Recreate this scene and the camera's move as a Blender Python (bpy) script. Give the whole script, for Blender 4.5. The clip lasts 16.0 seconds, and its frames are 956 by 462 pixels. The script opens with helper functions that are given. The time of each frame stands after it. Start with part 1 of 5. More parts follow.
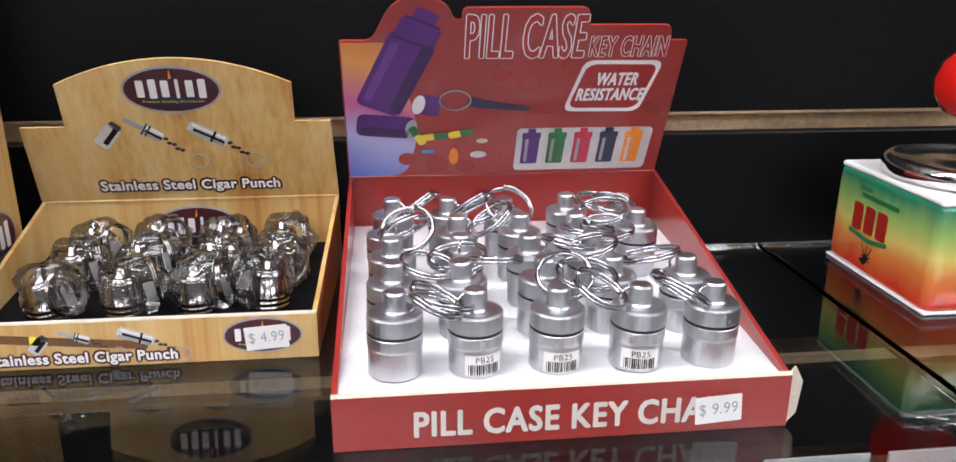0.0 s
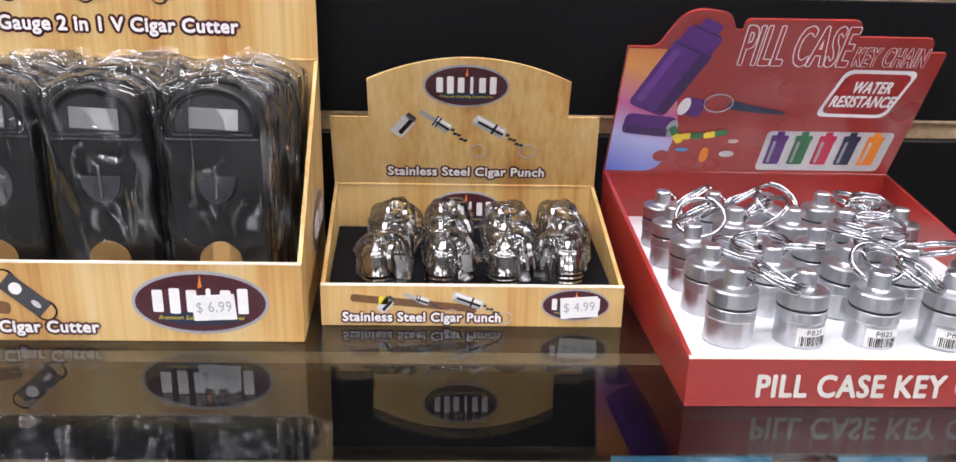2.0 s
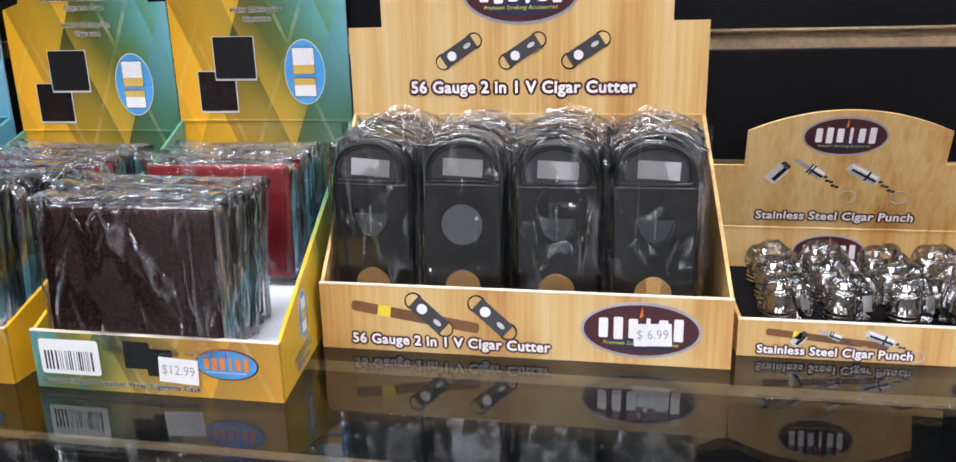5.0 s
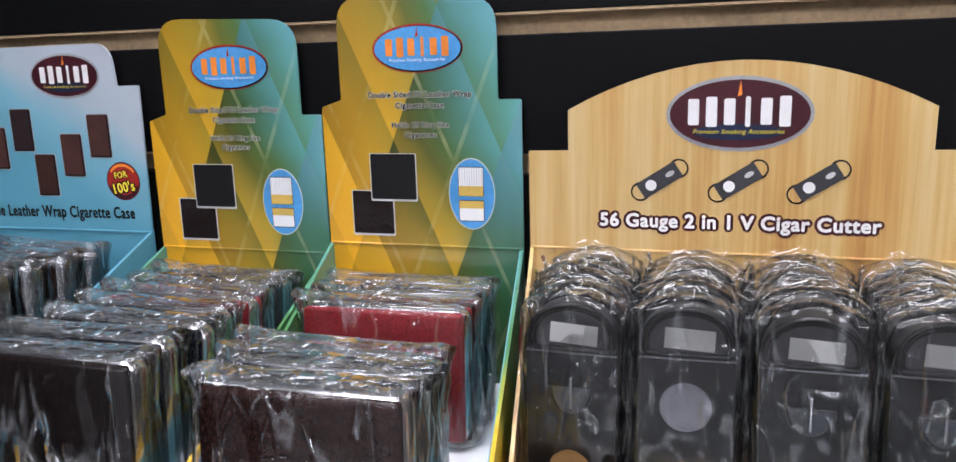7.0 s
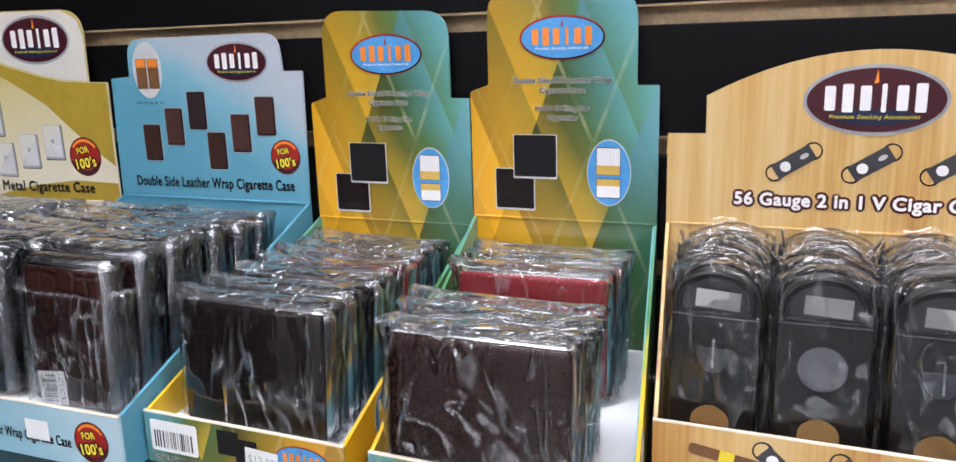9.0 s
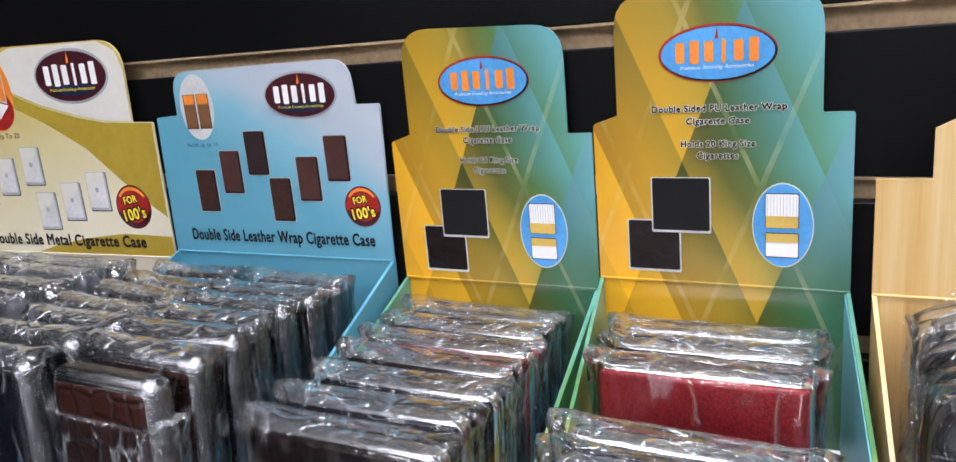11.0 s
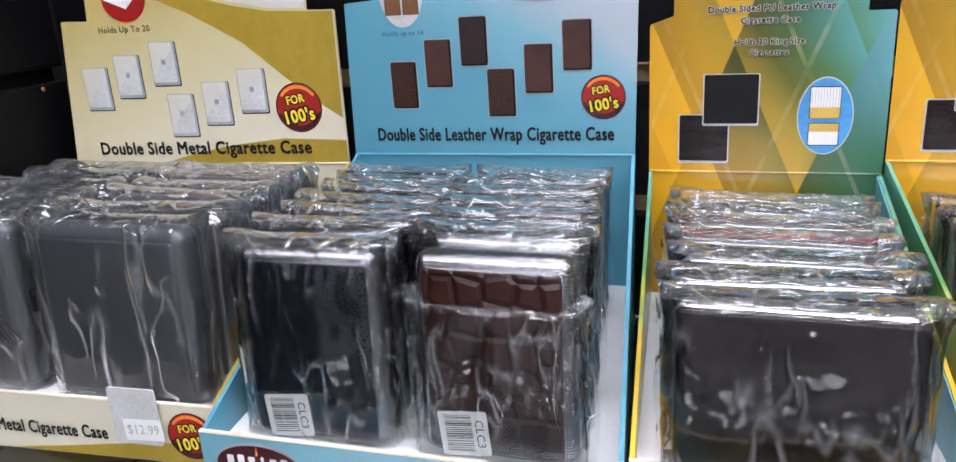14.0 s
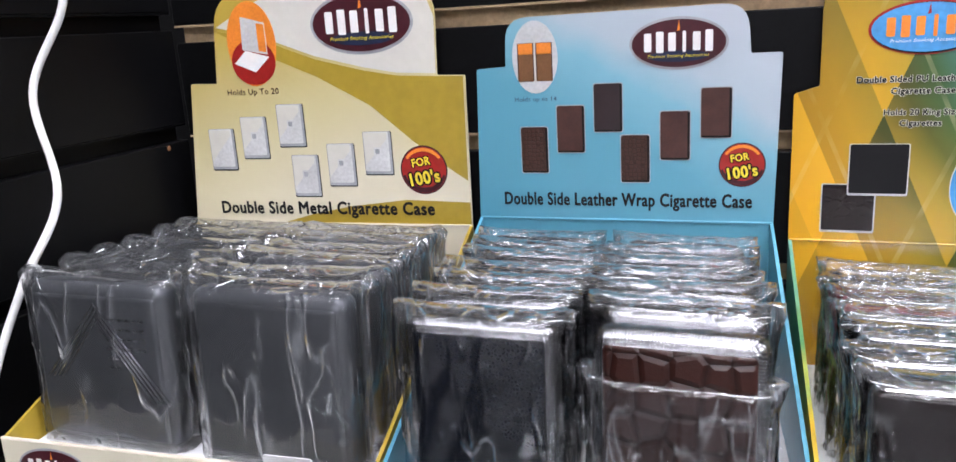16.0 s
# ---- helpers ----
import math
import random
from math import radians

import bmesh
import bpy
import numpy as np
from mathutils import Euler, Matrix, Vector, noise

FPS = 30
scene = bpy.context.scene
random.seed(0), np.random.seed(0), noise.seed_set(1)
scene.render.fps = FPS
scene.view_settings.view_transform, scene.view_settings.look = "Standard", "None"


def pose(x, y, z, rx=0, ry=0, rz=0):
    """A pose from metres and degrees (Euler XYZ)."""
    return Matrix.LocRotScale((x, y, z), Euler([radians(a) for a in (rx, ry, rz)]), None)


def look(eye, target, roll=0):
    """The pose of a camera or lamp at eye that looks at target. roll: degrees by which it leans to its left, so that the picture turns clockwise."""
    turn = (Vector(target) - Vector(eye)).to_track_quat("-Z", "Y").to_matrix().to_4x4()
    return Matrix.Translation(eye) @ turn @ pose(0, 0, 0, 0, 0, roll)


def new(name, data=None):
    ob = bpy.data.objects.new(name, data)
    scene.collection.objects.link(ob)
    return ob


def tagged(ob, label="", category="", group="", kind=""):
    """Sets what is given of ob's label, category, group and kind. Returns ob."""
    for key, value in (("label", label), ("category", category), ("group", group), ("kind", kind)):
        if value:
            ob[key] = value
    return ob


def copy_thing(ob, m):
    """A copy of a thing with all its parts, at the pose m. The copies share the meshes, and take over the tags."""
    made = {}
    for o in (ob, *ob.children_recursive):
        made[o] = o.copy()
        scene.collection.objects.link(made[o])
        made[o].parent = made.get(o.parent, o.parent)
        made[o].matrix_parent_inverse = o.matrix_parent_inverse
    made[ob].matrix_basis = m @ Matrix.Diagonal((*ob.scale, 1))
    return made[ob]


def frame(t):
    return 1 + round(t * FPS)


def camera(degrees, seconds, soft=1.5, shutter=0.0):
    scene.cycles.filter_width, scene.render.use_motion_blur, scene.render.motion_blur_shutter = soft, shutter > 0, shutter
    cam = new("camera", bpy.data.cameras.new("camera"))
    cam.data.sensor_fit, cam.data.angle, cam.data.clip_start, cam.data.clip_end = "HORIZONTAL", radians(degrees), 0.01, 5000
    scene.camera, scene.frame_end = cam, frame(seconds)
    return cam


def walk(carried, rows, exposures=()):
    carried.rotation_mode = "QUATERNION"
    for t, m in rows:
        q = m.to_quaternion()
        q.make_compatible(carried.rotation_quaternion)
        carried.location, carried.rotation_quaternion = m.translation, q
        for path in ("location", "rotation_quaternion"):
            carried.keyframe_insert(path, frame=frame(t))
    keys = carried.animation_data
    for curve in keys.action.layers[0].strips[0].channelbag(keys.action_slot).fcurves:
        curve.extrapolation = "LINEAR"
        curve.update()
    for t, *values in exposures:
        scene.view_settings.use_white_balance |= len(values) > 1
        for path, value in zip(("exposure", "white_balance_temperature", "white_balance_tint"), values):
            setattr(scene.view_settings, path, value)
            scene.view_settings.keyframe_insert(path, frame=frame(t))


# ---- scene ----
cam = camera(61.5, 16.0)
PATH = [
    (0, (0.232, -0.412, 0.148), (0.45, 1.475, -0.479), 0.3),
    (0.5, (0.222, -0.433, 0.147), (0.541, 1.435, -0.491), 0.9),
    (1, (0.199, -0.451, 0.153), (0.555, 1.418, -0.463), 1.4),
    (1.5, (0.162, -0.453, 0.152), (0.445, 1.431, -0.457), 1.8),
    (1.7, (0.143, -0.45, 0.154), (0.353, 1.439, -0.469), 2.1),
    (2, (0.126, -0.444, 0.15), (0.195, 1.457, -0.467), 1.3),
    (2.5, (0.105, -0.438, 0.15), (-0.007, 1.463, -0.461), -1.1),
    (3, (0.093, -0.458, 0.156), (-0.1, 1.442, -0.44), -1.8),
    (3.5, (0.082, -0.493, 0.159), (-0.174, 1.41, -0.399), -1.1),
    (3.7, (0.075, -0.502, 0.159), (-0.212, 1.399, -0.392), -1.1),
    (5.8, (-0.002, -0.47, 0.181), (-0.479, 1.411, -0.301), -1.8),
    (6, (-0.001, -0.448, 0.19), (-0.518, 1.432, -0.255), -1.9),
    (6.5, (-0.027, -0.439, 0.201), (-0.53, 1.457, -0.192), -2.0),
    (7, (-0.053, -0.432, 0.199), (-0.627, 1.441, -0.203), -1.6),
    (7.5, (-0.077, -0.428, 0.2), (-0.712, 1.419, -0.228), -1.6),
    (8, (-0.076, -0.428, 0.2), (-0.763, 1.398, -0.243), -1.7),
    (8.5, (-0.062, -0.445, 0.199), (-0.809, 1.36, -0.225), -1.8),
    (9, (-0.073, -0.482, 0.203), (-0.831, 1.316, -0.234), -1.6),
    (9.2, (-0.079, -0.492, 0.202), (-0.864, 1.292, -0.246), -1.3),
    (11.3, (-0.171, -0.375, 0.23), (-1.066, 1.347, -0.254), -5.0),
    (11.5, (-0.192, -0.369, 0.224), (-0.977, 1.417, -0.216), -6.1),
    (12, (-0.263, -0.388, 0.239), (-0.872, 1.461, -0.218), -5.9),
    (12.5, (-0.312, -0.404, 0.246), (-0.956, 1.422, -0.257), -4.8),
    (13, (-0.336, -0.414, 0.23), (-0.981, 1.408, -0.284), -4.2),
    (13.5, (-0.349, -0.436, 0.208), (-0.968, 1.381, -0.353), -3.7),
    (14, (-0.347, -0.455, 0.204), (-0.962, 1.346, -0.412), -3.6),
    (14.5, (-0.35, -0.472, 0.21), (-1.008, 1.314, -0.405), -4.0),
    (15, (-0.374, -0.473, 0.22), (-1.091, 1.304, -0.351), -4.2),
    (15.5, (-0.401, -0.466, 0.228), (-1.105, 1.339, -0.266), -3.7),
    (16, (-0.402, -0.468, 0.217), (-1.099, 1.339, -0.284), -3.4),
]
EXPOSURES = [(0.0, -0.47, 6750, 10), (1.5, -0.38, 6700, 10), (3.5, 0.06, 6600, 10), (6.0, -0.42, 6450, 10), (7.5, -0.42, 6420, 10), (9.0, -0.28, 6520, 10), (12.5, -0.13, 6400, 10), (14.5, -0.17, 6450, 10), (16.0, -0.05, 6500, 10)]
walk(cam, [(t, look(eye, target, roll)) for t, eye, target, roll in PATH], EXPOSURES)

# ---- world, lamps and exposure ----
world = bpy.data.worlds.new("world")
world.use_nodes = True
world.node_tree.nodes["Background"].inputs[0].default_value = (0.75, 0.85, 1.0, 1)
world.node_tree.nodes["Background"].inputs[1].default_value = 0.3
scene.world = world
LAMP_WATTS = 19.0


# ---- materials ----
def node_mat(name):
    m = bpy.data.materials.new(name)
    m.use_nodes = True
    nt = m.node_tree
    return m, nt, nt.nodes["Principled BSDF"]


def link(nt, a, b):
    nt.links.new(a, b)


def coords(nt, scale=(1, 1, 1)):
    tc = nt.nodes.new("ShaderNodeTexCoord")
    mp = nt.nodes.new("ShaderNodeMapping")
    mp.inputs["Scale"].default_value = scale
    link(nt, tc.outputs["Object"], mp.inputs["Vector"])
    return mp.outputs["Vector"]


def noise_tex(nt, vec, scale, detail=4.0, rough=0.55):
    n = nt.nodes.new("ShaderNodeTexNoise")
    n.inputs["Scale"].default_value = scale
    n.inputs["Detail"].default_value = detail
    n.inputs["Roughness"].default_value = rough
    link(nt, vec, n.inputs["Vector"])
    return n.outputs["Fac"]


def ramp(nt, fac, stops):
    r = nt.nodes.new("ShaderNodeValToRGB")
    while len(r.color_ramp.elements) < len(stops):
        r.color_ramp.elements.new(0.5)
    for e, (p, c) in zip(r.color_ramp.elements, stops):
        e.position, e.color = p, (*c, 1) if len(c) == 3 else c
    link(nt, fac, r.inputs["Fac"])
    return r.outputs["Color"]


def calc(nt, op, a, b=None, c=None):
    n = nt.nodes.new("ShaderNodeMath")
    n.operation = op
    for i, v in enumerate((a, b, c)):
        if v is None:
            continue
        if isinstance(v, (int, float)):
            n.inputs[i].default_value = v
        else:
            link(nt, v, n.inputs[i])
    return n.outputs[0]


def bump(nt, bsdf, height, strength, dist):
    b = nt.nodes.new("ShaderNodeBump")
    b.inputs["Strength"].default_value = strength
    b.inputs["Distance"].default_value = dist
    link(nt, height, b.inputs["Height"])
    link(nt, b.outputs["Normal"], bsdf.inputs["Normal"])
    return b


def shade(c, k):
    return tuple(min(1.0, v * k) for v in c)


def plain(name, colour, rough=0.5, metal=0.0, vary=0.12, scale=120.0, relief=0.0, coat=0.0, spec=0.5):
    """A surface with fine and coarse variation of tone and gloss."""
    m, nt, b = node_mat(name)
    v = coords(nt)
    fine, coarse = noise_tex(nt, v, scale * 6, 3), noise_tex(nt, v, scale * 0.4, 3)
    mix = calc(nt, "MULTIPLY_ADD", fine, 0.4, calc(nt, "MULTIPLY", coarse, 0.6))
    link(nt, ramp(nt, mix, [(0.3, shade(colour, 1 - vary)), (0.7, shade(colour, 1 + vary))]), b.inputs["Base Color"])
    link(nt, calc(nt, "MULTIPLY_ADD", coarse, 0.16, rough - 0.08), b.inputs["Roughness"])
    b.inputs["Metallic"].default_value = metal
    b.inputs["Coat Weight"].default_value = coat
    b.inputs["Specular IOR Level"].default_value = spec
    b.inputs["Coat Roughness"].default_value = 0.12
    if relief:
        bump(nt, b, mix, 0.5, relief)
    return m


def wood_print(name):
    m, nt, b = node_mat(name)
    fine = noise_tex(nt, coords(nt, (420, 420, 9)), 1.0, 5, 0.6)
    broad = noise_tex(nt, coords(nt, (48, 48, 3.5)), 1.0, 3)
    f = calc(nt, "MULTIPLY_ADD", fine, 0.42, calc(nt, "MULTIPLY_ADD", broad, 0.85, -0.14))
    col = ramp(nt, f, [(0.26, (0.41, 0.18, 0.045)), (0.40, (0.54, 0.30, 0.09)), (0.55, (0.63, 0.42, 0.16)), (0.75, (0.70, 0.53, 0.27))])
    link(nt, col, b.inputs["Base Color"])
    b.inputs["Roughness"].default_value = 0.42
    b.inputs["Coat Weight"].default_value = 0.25
    b.inputs["Coat Roughness"].default_value = 0.2
    bump(nt, b, noise_tex(nt, coords(nt), 60, 2), 0.15, 0.0008)
    return m


def diamond_print(name, width, flip=False):
    """Gold running through olive and green to teal, cut into slanting facets with faint light lines."""
    m, nt, b = node_mat(name)
    tc = nt.nodes.new("ShaderNodeTexCoord")
    s = nt.nodes.new("ShaderNodeSeparateXYZ")
    link(nt, tc.outputs["Object"], s.inputs[0])
    x, z = s.outputs[0], s.outputs[2]
    up = calc(nt, "MULTIPLY_ADD", z, 0.43, x)
    dn = calc(nt, "MULTIPLY_ADD", z, -0.40, x)
    ta = calc(nt, "FRACT", calc(nt, "MULTIPLY_ADD", up, 16.5, 0.15))
    tb = calc(nt, "FRACT", calc(nt, "MULTIPLY_ADD", dn, 15.0, 3.3))
    tw = calc(nt, "FRACT", calc(nt, "MULTIPLY_ADD", up, 7.3, 0.45))
    base = calc(nt, "MULTIPLY", x, 1.0 / width)
    if flip:
        base = calc(nt, "SUBTRACT", 1.32, base)
    f = calc(nt, "MULTIPLY_ADD", calc(nt, "SUBTRACT", z, 0.095), 1.9, base)
    f = calc(nt, "MULTIPLY_ADD", calc(nt, "SUBTRACT", ta, 0.5), 0.16, f)
    f = calc(nt, "MULTIPLY_ADD", calc(nt, "SUBTRACT", tb, 0.5), -0.20, f)
    f = calc(nt, "MULTIPLY_ADD", calc(nt, "SUBTRACT", noise_tex(nt, coords(nt), 16, 2), 0.5), 0.25, f)
    col = ramp(nt, calc(nt, "MULTIPLY", f, 0.75), [(0.0, (0.60, 0.30, 0.012)), (0.27, (0.60, 0.34, 0.022)), (0.40, (0.40, 0.28, 0.03)), (0.50, (0.13, 0.14, 0.025)),
                                                   (0.60, (0.075, 0.16, 0.05)), (0.70, (0.085, 0.25, 0.20)), (0.82, (0.13, 0.36, 0.39)), (1.0, (0.24, 0.48, 0.51))])
    facet = calc(nt, "MULTIPLY_ADD", tb, 0.45, calc(nt, "MULTIPLY_ADD", tw, 0.50, calc(nt, "MULTIPLY_ADD", ta, -0.18, 0.48)))
    tone = nt.nodes.new("ShaderNodeVectorMath")
    tone.operation = "SCALE"
    link(nt, col, tone.inputs[0])
    link(nt, facet, tone.inputs["Scale"])
    deep = nt.nodes.new("ShaderNodeMix")
    deep.data_type = "RGBA"
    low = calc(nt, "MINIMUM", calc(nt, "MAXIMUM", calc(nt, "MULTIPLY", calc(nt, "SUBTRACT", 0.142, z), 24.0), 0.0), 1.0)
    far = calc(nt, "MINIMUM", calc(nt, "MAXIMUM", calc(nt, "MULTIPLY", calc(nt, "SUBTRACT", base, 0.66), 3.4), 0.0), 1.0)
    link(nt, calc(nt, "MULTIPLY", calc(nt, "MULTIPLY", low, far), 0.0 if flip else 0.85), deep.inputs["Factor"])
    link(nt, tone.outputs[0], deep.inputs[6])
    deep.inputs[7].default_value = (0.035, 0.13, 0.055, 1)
    edge = calc(nt, "MINIMUM", calc(nt, "ABSOLUTE", calc(nt, "SUBTRACT", ta, 0.5)), calc(nt, "ABSOLUTE", calc(nt, "SUBTRACT", tb, 0.62)))
    glitter = calc(nt, "MULTIPLY", calc(nt, "LESS_THAN", edge, 0.020), calc(nt, "MULTIPLY_ADD", noise_tex(nt, coords(nt), 45, 2), 1.6, -0.55))
    mix = nt.nodes.new("ShaderNodeMix")
    mix.data_type = "RGBA"
    link(nt, calc(nt, "MAXIMUM", calc(nt, "MULTIPLY", glitter, 0.42), 0.0), mix.inputs["Factor"])
    link(nt, deep.outputs[2], mix.inputs[6])
    mix.inputs[7].default_value = (0.80, 0.72, 0.42, 1)
    link(nt, mix.outputs[2], b.inputs["Base Color"])
    b.inputs["Roughness"].default_value = 0.3
    b.inputs["Coat Weight"].default_value = 0.4
    b.inputs["Coat Roughness"].default_value = 0.15
    bump(nt, b, noise_tex(nt, coords(nt), 40, 2), 0.2, 0.001)
    return m


def sweep_print(name, width, stops, kx, kz, z0):
    """A printed blend of colours that runs across the card."""
    m, nt, b = node_mat(name)
    tc = nt.nodes.new("ShaderNodeTexCoord")
    s = nt.nodes.new("ShaderNodeSeparateXYZ")
    link(nt, tc.outputs["Object"], s.inputs[0])
    f = calc(nt, "MULTIPLY_ADD", s.outputs[0], kx / width, calc(nt, "MULTIPLY", calc(nt, "SUBTRACT", s.outputs[2], z0), kz))
    f = calc(nt, "MULTIPLY_ADD", noise_tex(nt, coords(nt), 25, 3), 0.12, calc(nt, "SUBTRACT", f, 0.06))
    link(nt, ramp(nt, f, stops), b.inputs["Base Color"])
    b.inputs["Roughness"].default_value = 0.38
    b.inputs["Coat Weight"].default_value = 0.25
    b.inputs["Coat Roughness"].default_value = 0.2
    bump(nt, b, noise_tex(nt, coords(nt), 45, 2), 0.15, 0.0008)
    return m


def side_print(name):
    """Gold at the front, green further back, teal at the back edge."""
    m, nt, b = node_mat(name)
    tc = nt.nodes.new("ShaderNodeTexCoord")
    s = nt.nodes.new("ShaderNodeSeparateXYZ")
    link(nt, tc.outputs["Object"], s.inputs[0])
    d = calc(nt, "PINGPONG", calc(nt, "MULTIPLY", calc(nt, "ADD", s.outputs[1], s.outputs[2]), 22.0), 0.5)
    f = calc(nt, "MULTIPLY_ADD", s.outputs[1], 5.0, calc(nt, "MULTIPLY_ADD", d, 0.25, calc(nt, "MULTIPLY_ADD", s.outputs[2], 2.2, 0.86)))
    f = calc(nt, "MULTIPLY_ADD", noise_tex(nt, coords(nt), 20, 3), 0.25, calc(nt, "SUBTRACT", f, 0.12))
    link(nt, ramp(nt, f, [(0.0, (0.72, 0.42, 0.02)), (0.30, (0.68, 0.44, 0.03)), (0.50, (0.30, 0.36, 0.06)), (0.68, (0.08, 0.24, 0.08)), (1.0, (0.10, 0.30, 0.22))]), b.inputs["Base Color"])
    b.inputs["Roughness"].default_value = 0.32
    b.inputs["Coat Weight"].default_value = 0.3
    return m


def leather(name, colour, cell, relief, rough=0.30, jitter=1.0):
    m, nt, b = node_mat(name)
    v = coords(nt)
    vo = nt.nodes.new("ShaderNodeTexVoronoi")
    vo.feature = "DISTANCE_TO_EDGE"
    vo.inputs["Scale"].default_value = cell
    vo.inputs["Randomness"].default_value = jitter
    link(nt, v, vo.inputs["Vector"])
    h = calc(nt, "MINIMUM", vo.outputs["Distance"], 0.18)
    fine = noise_tex(nt, v, 900, 3)
    tone = calc(nt, "MULTIPLY_ADD", fine, 0.5, calc(nt, "MULTIPLY", h, 3.0))
    link(nt, ramp(nt, tone, [(0.2, shade(colour, 0.55)), (0.75, shade(colour, 1.25))]), b.inputs["Base Color"])
    b.inputs["Roughness"].default_value = rough
    b.inputs["Specular IOR Level"].default_value = 0.4
    bump(nt, b, calc(nt, "MULTIPLY_ADD", fine, 0.15, calc(nt, "MULTIPLY", h, 5.0)), 0.7, relief)
    return m


def knurled(name):
    m, nt, b = node_mat(name)
    v = coords(nt, (1, 1, 1))
    s = nt.nodes.new("ShaderNodeSeparateXYZ")
    link(nt, v, s.inputs[0])
    u = calc(nt, "ADD", s.outputs[0], s.outputs[2])
    p = calc(nt, "PINGPONG", calc(nt, "MULTIPLY", calc(nt, "ADD", u, s.outputs[1]), 800.0), 0.5)
    q = calc(nt, "PINGPONG", calc(nt, "MULTIPLY", calc(nt, "SUBTRACT", u, s.outputs[1]), 800.0), 0.5)
    h = calc(nt, "MULTIPLY", p, q)
    link(nt, ramp(nt, h, [(0.0, (0.06, 0.06, 0.065)), (0.16, (0.75, 0.75, 0.77))]), b.inputs["Base Color"])
    b.inputs["Metallic"].default_value = 1.0
    b.inputs["Roughness"].default_value = 0.22
    bump(nt, b, h, 0.8, 0.0006)
    return m


def film_mat(name, haze=0.02, crease=0.7, cell=38.0, rough=0.05, cover=0.5, lines=0.5, shine=1.1):
    """Thin clear plastic: flat and clear between long narrow folds that catch the lamps and carry painted white glints.
    """
    m, nt, b = node_mat(name)
    nt.nodes.remove(b)
    out = nt.nodes["Material Output"]
    tc = nt.nodes.new("ShaderNodeTexCoord")
    info = nt.nodes.new("ShaderNodeObjectInfo")
    shift = nt.nodes.new("ShaderNodeVectorMath")
    shift.operation = "ADD"
    link(nt, tc.outputs["Object"], shift.inputs[0])
    link(nt, calc(nt, "MULTIPLY", info.outputs["Random"], 7.0), shift.inputs[1])
    folds = []
    for turn, size, thin, tall in ((0.35, 1.0, 24.0, 0.30), (-0.75, 0.8, 30.0, 0.26), (1.25, 1.3, 22.0, 0.40)):
        mp = nt.nodes.new("ShaderNodeMapping")
        mp.inputs["Rotation"].default_value = (0, turn, 0)
        mp.inputs["Location"].default_value = (turn * 3, 0, turn)
        mp.inputs["Scale"].default_value = (1.0, 1.0, tall)
        link(nt, shift.outputs[0], mp.inputs["Vector"])
        field = noise_tex(nt, mp.outputs["Vector"], cell * size, 1.0, 0.4)
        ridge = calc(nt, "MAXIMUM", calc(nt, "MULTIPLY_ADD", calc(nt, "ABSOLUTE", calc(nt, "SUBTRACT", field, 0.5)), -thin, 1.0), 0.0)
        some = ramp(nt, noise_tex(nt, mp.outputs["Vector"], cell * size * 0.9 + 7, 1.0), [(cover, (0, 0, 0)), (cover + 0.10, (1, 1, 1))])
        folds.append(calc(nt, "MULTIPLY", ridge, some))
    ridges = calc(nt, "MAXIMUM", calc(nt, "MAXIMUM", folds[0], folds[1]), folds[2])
    slack = noise_tex(nt, shift.outputs[0], cell * 0.8, 1.0)
    height = calc(nt, "MULTIPLY_ADD", slack, 1.3, ridges)
    bp = nt.nodes.new("ShaderNodeBump")
    bp.inputs["Strength"].default_value = crease
    bp.inputs["Distance"].default_value = 0.055 / cell
    link(nt, height, bp.inputs["Height"])
    clear = nt.nodes.new("ShaderNodeBsdfTransparent")
    gloss = nt.nodes.new("ShaderNodeBsdfGlossy")
    gloss.inputs["Roughness"].default_value = rough
    fr = nt.nodes.new("ShaderNodeFresnel")
    fr.inputs["IOR"].default_value = 1.5
    link(nt, bp.outputs["Normal"], gloss.inputs["Normal"])
    link(nt, bp.outputs["Normal"], fr.inputs["Normal"])
    one = nt.nodes.new("ShaderNodeMixShader")
    link(nt, calc(nt, "MINIMUM", calc(nt, "MULTIPLY", fr.outputs[0], shine), 0.8), one.inputs[0])
    link(nt, clear.outputs[0], one.inputs[1])
    link(nt, gloss.outputs[0], one.inputs[2])
    # Diffuse white on the ridges paints glints that no lamp makes; haze is even.
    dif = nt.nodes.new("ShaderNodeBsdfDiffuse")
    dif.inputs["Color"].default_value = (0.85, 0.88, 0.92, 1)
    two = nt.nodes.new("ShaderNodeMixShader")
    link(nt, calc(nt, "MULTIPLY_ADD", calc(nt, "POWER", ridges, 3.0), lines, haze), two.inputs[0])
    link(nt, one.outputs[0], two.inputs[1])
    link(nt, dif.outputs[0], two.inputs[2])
    link(nt, two.outputs[0], out.inputs["Surface"])
    return m


def glass_mat(name, tint):
    m, nt, b = node_mat(name)
    b.inputs["Base Color"].default_value = (*tint, 1)
    b.inputs["Transmission Weight"].default_value = 1.0
    b.inputs["IOR"].default_value = 1.52
    link(nt, ramp(nt, noise_tex(nt, coords(nt), 30, 5), [(0.45, (0.0, 0.0, 0.0)), (0.9, (0.06, 0.06, 0.06))]), b.inputs["Roughness"])
    return m


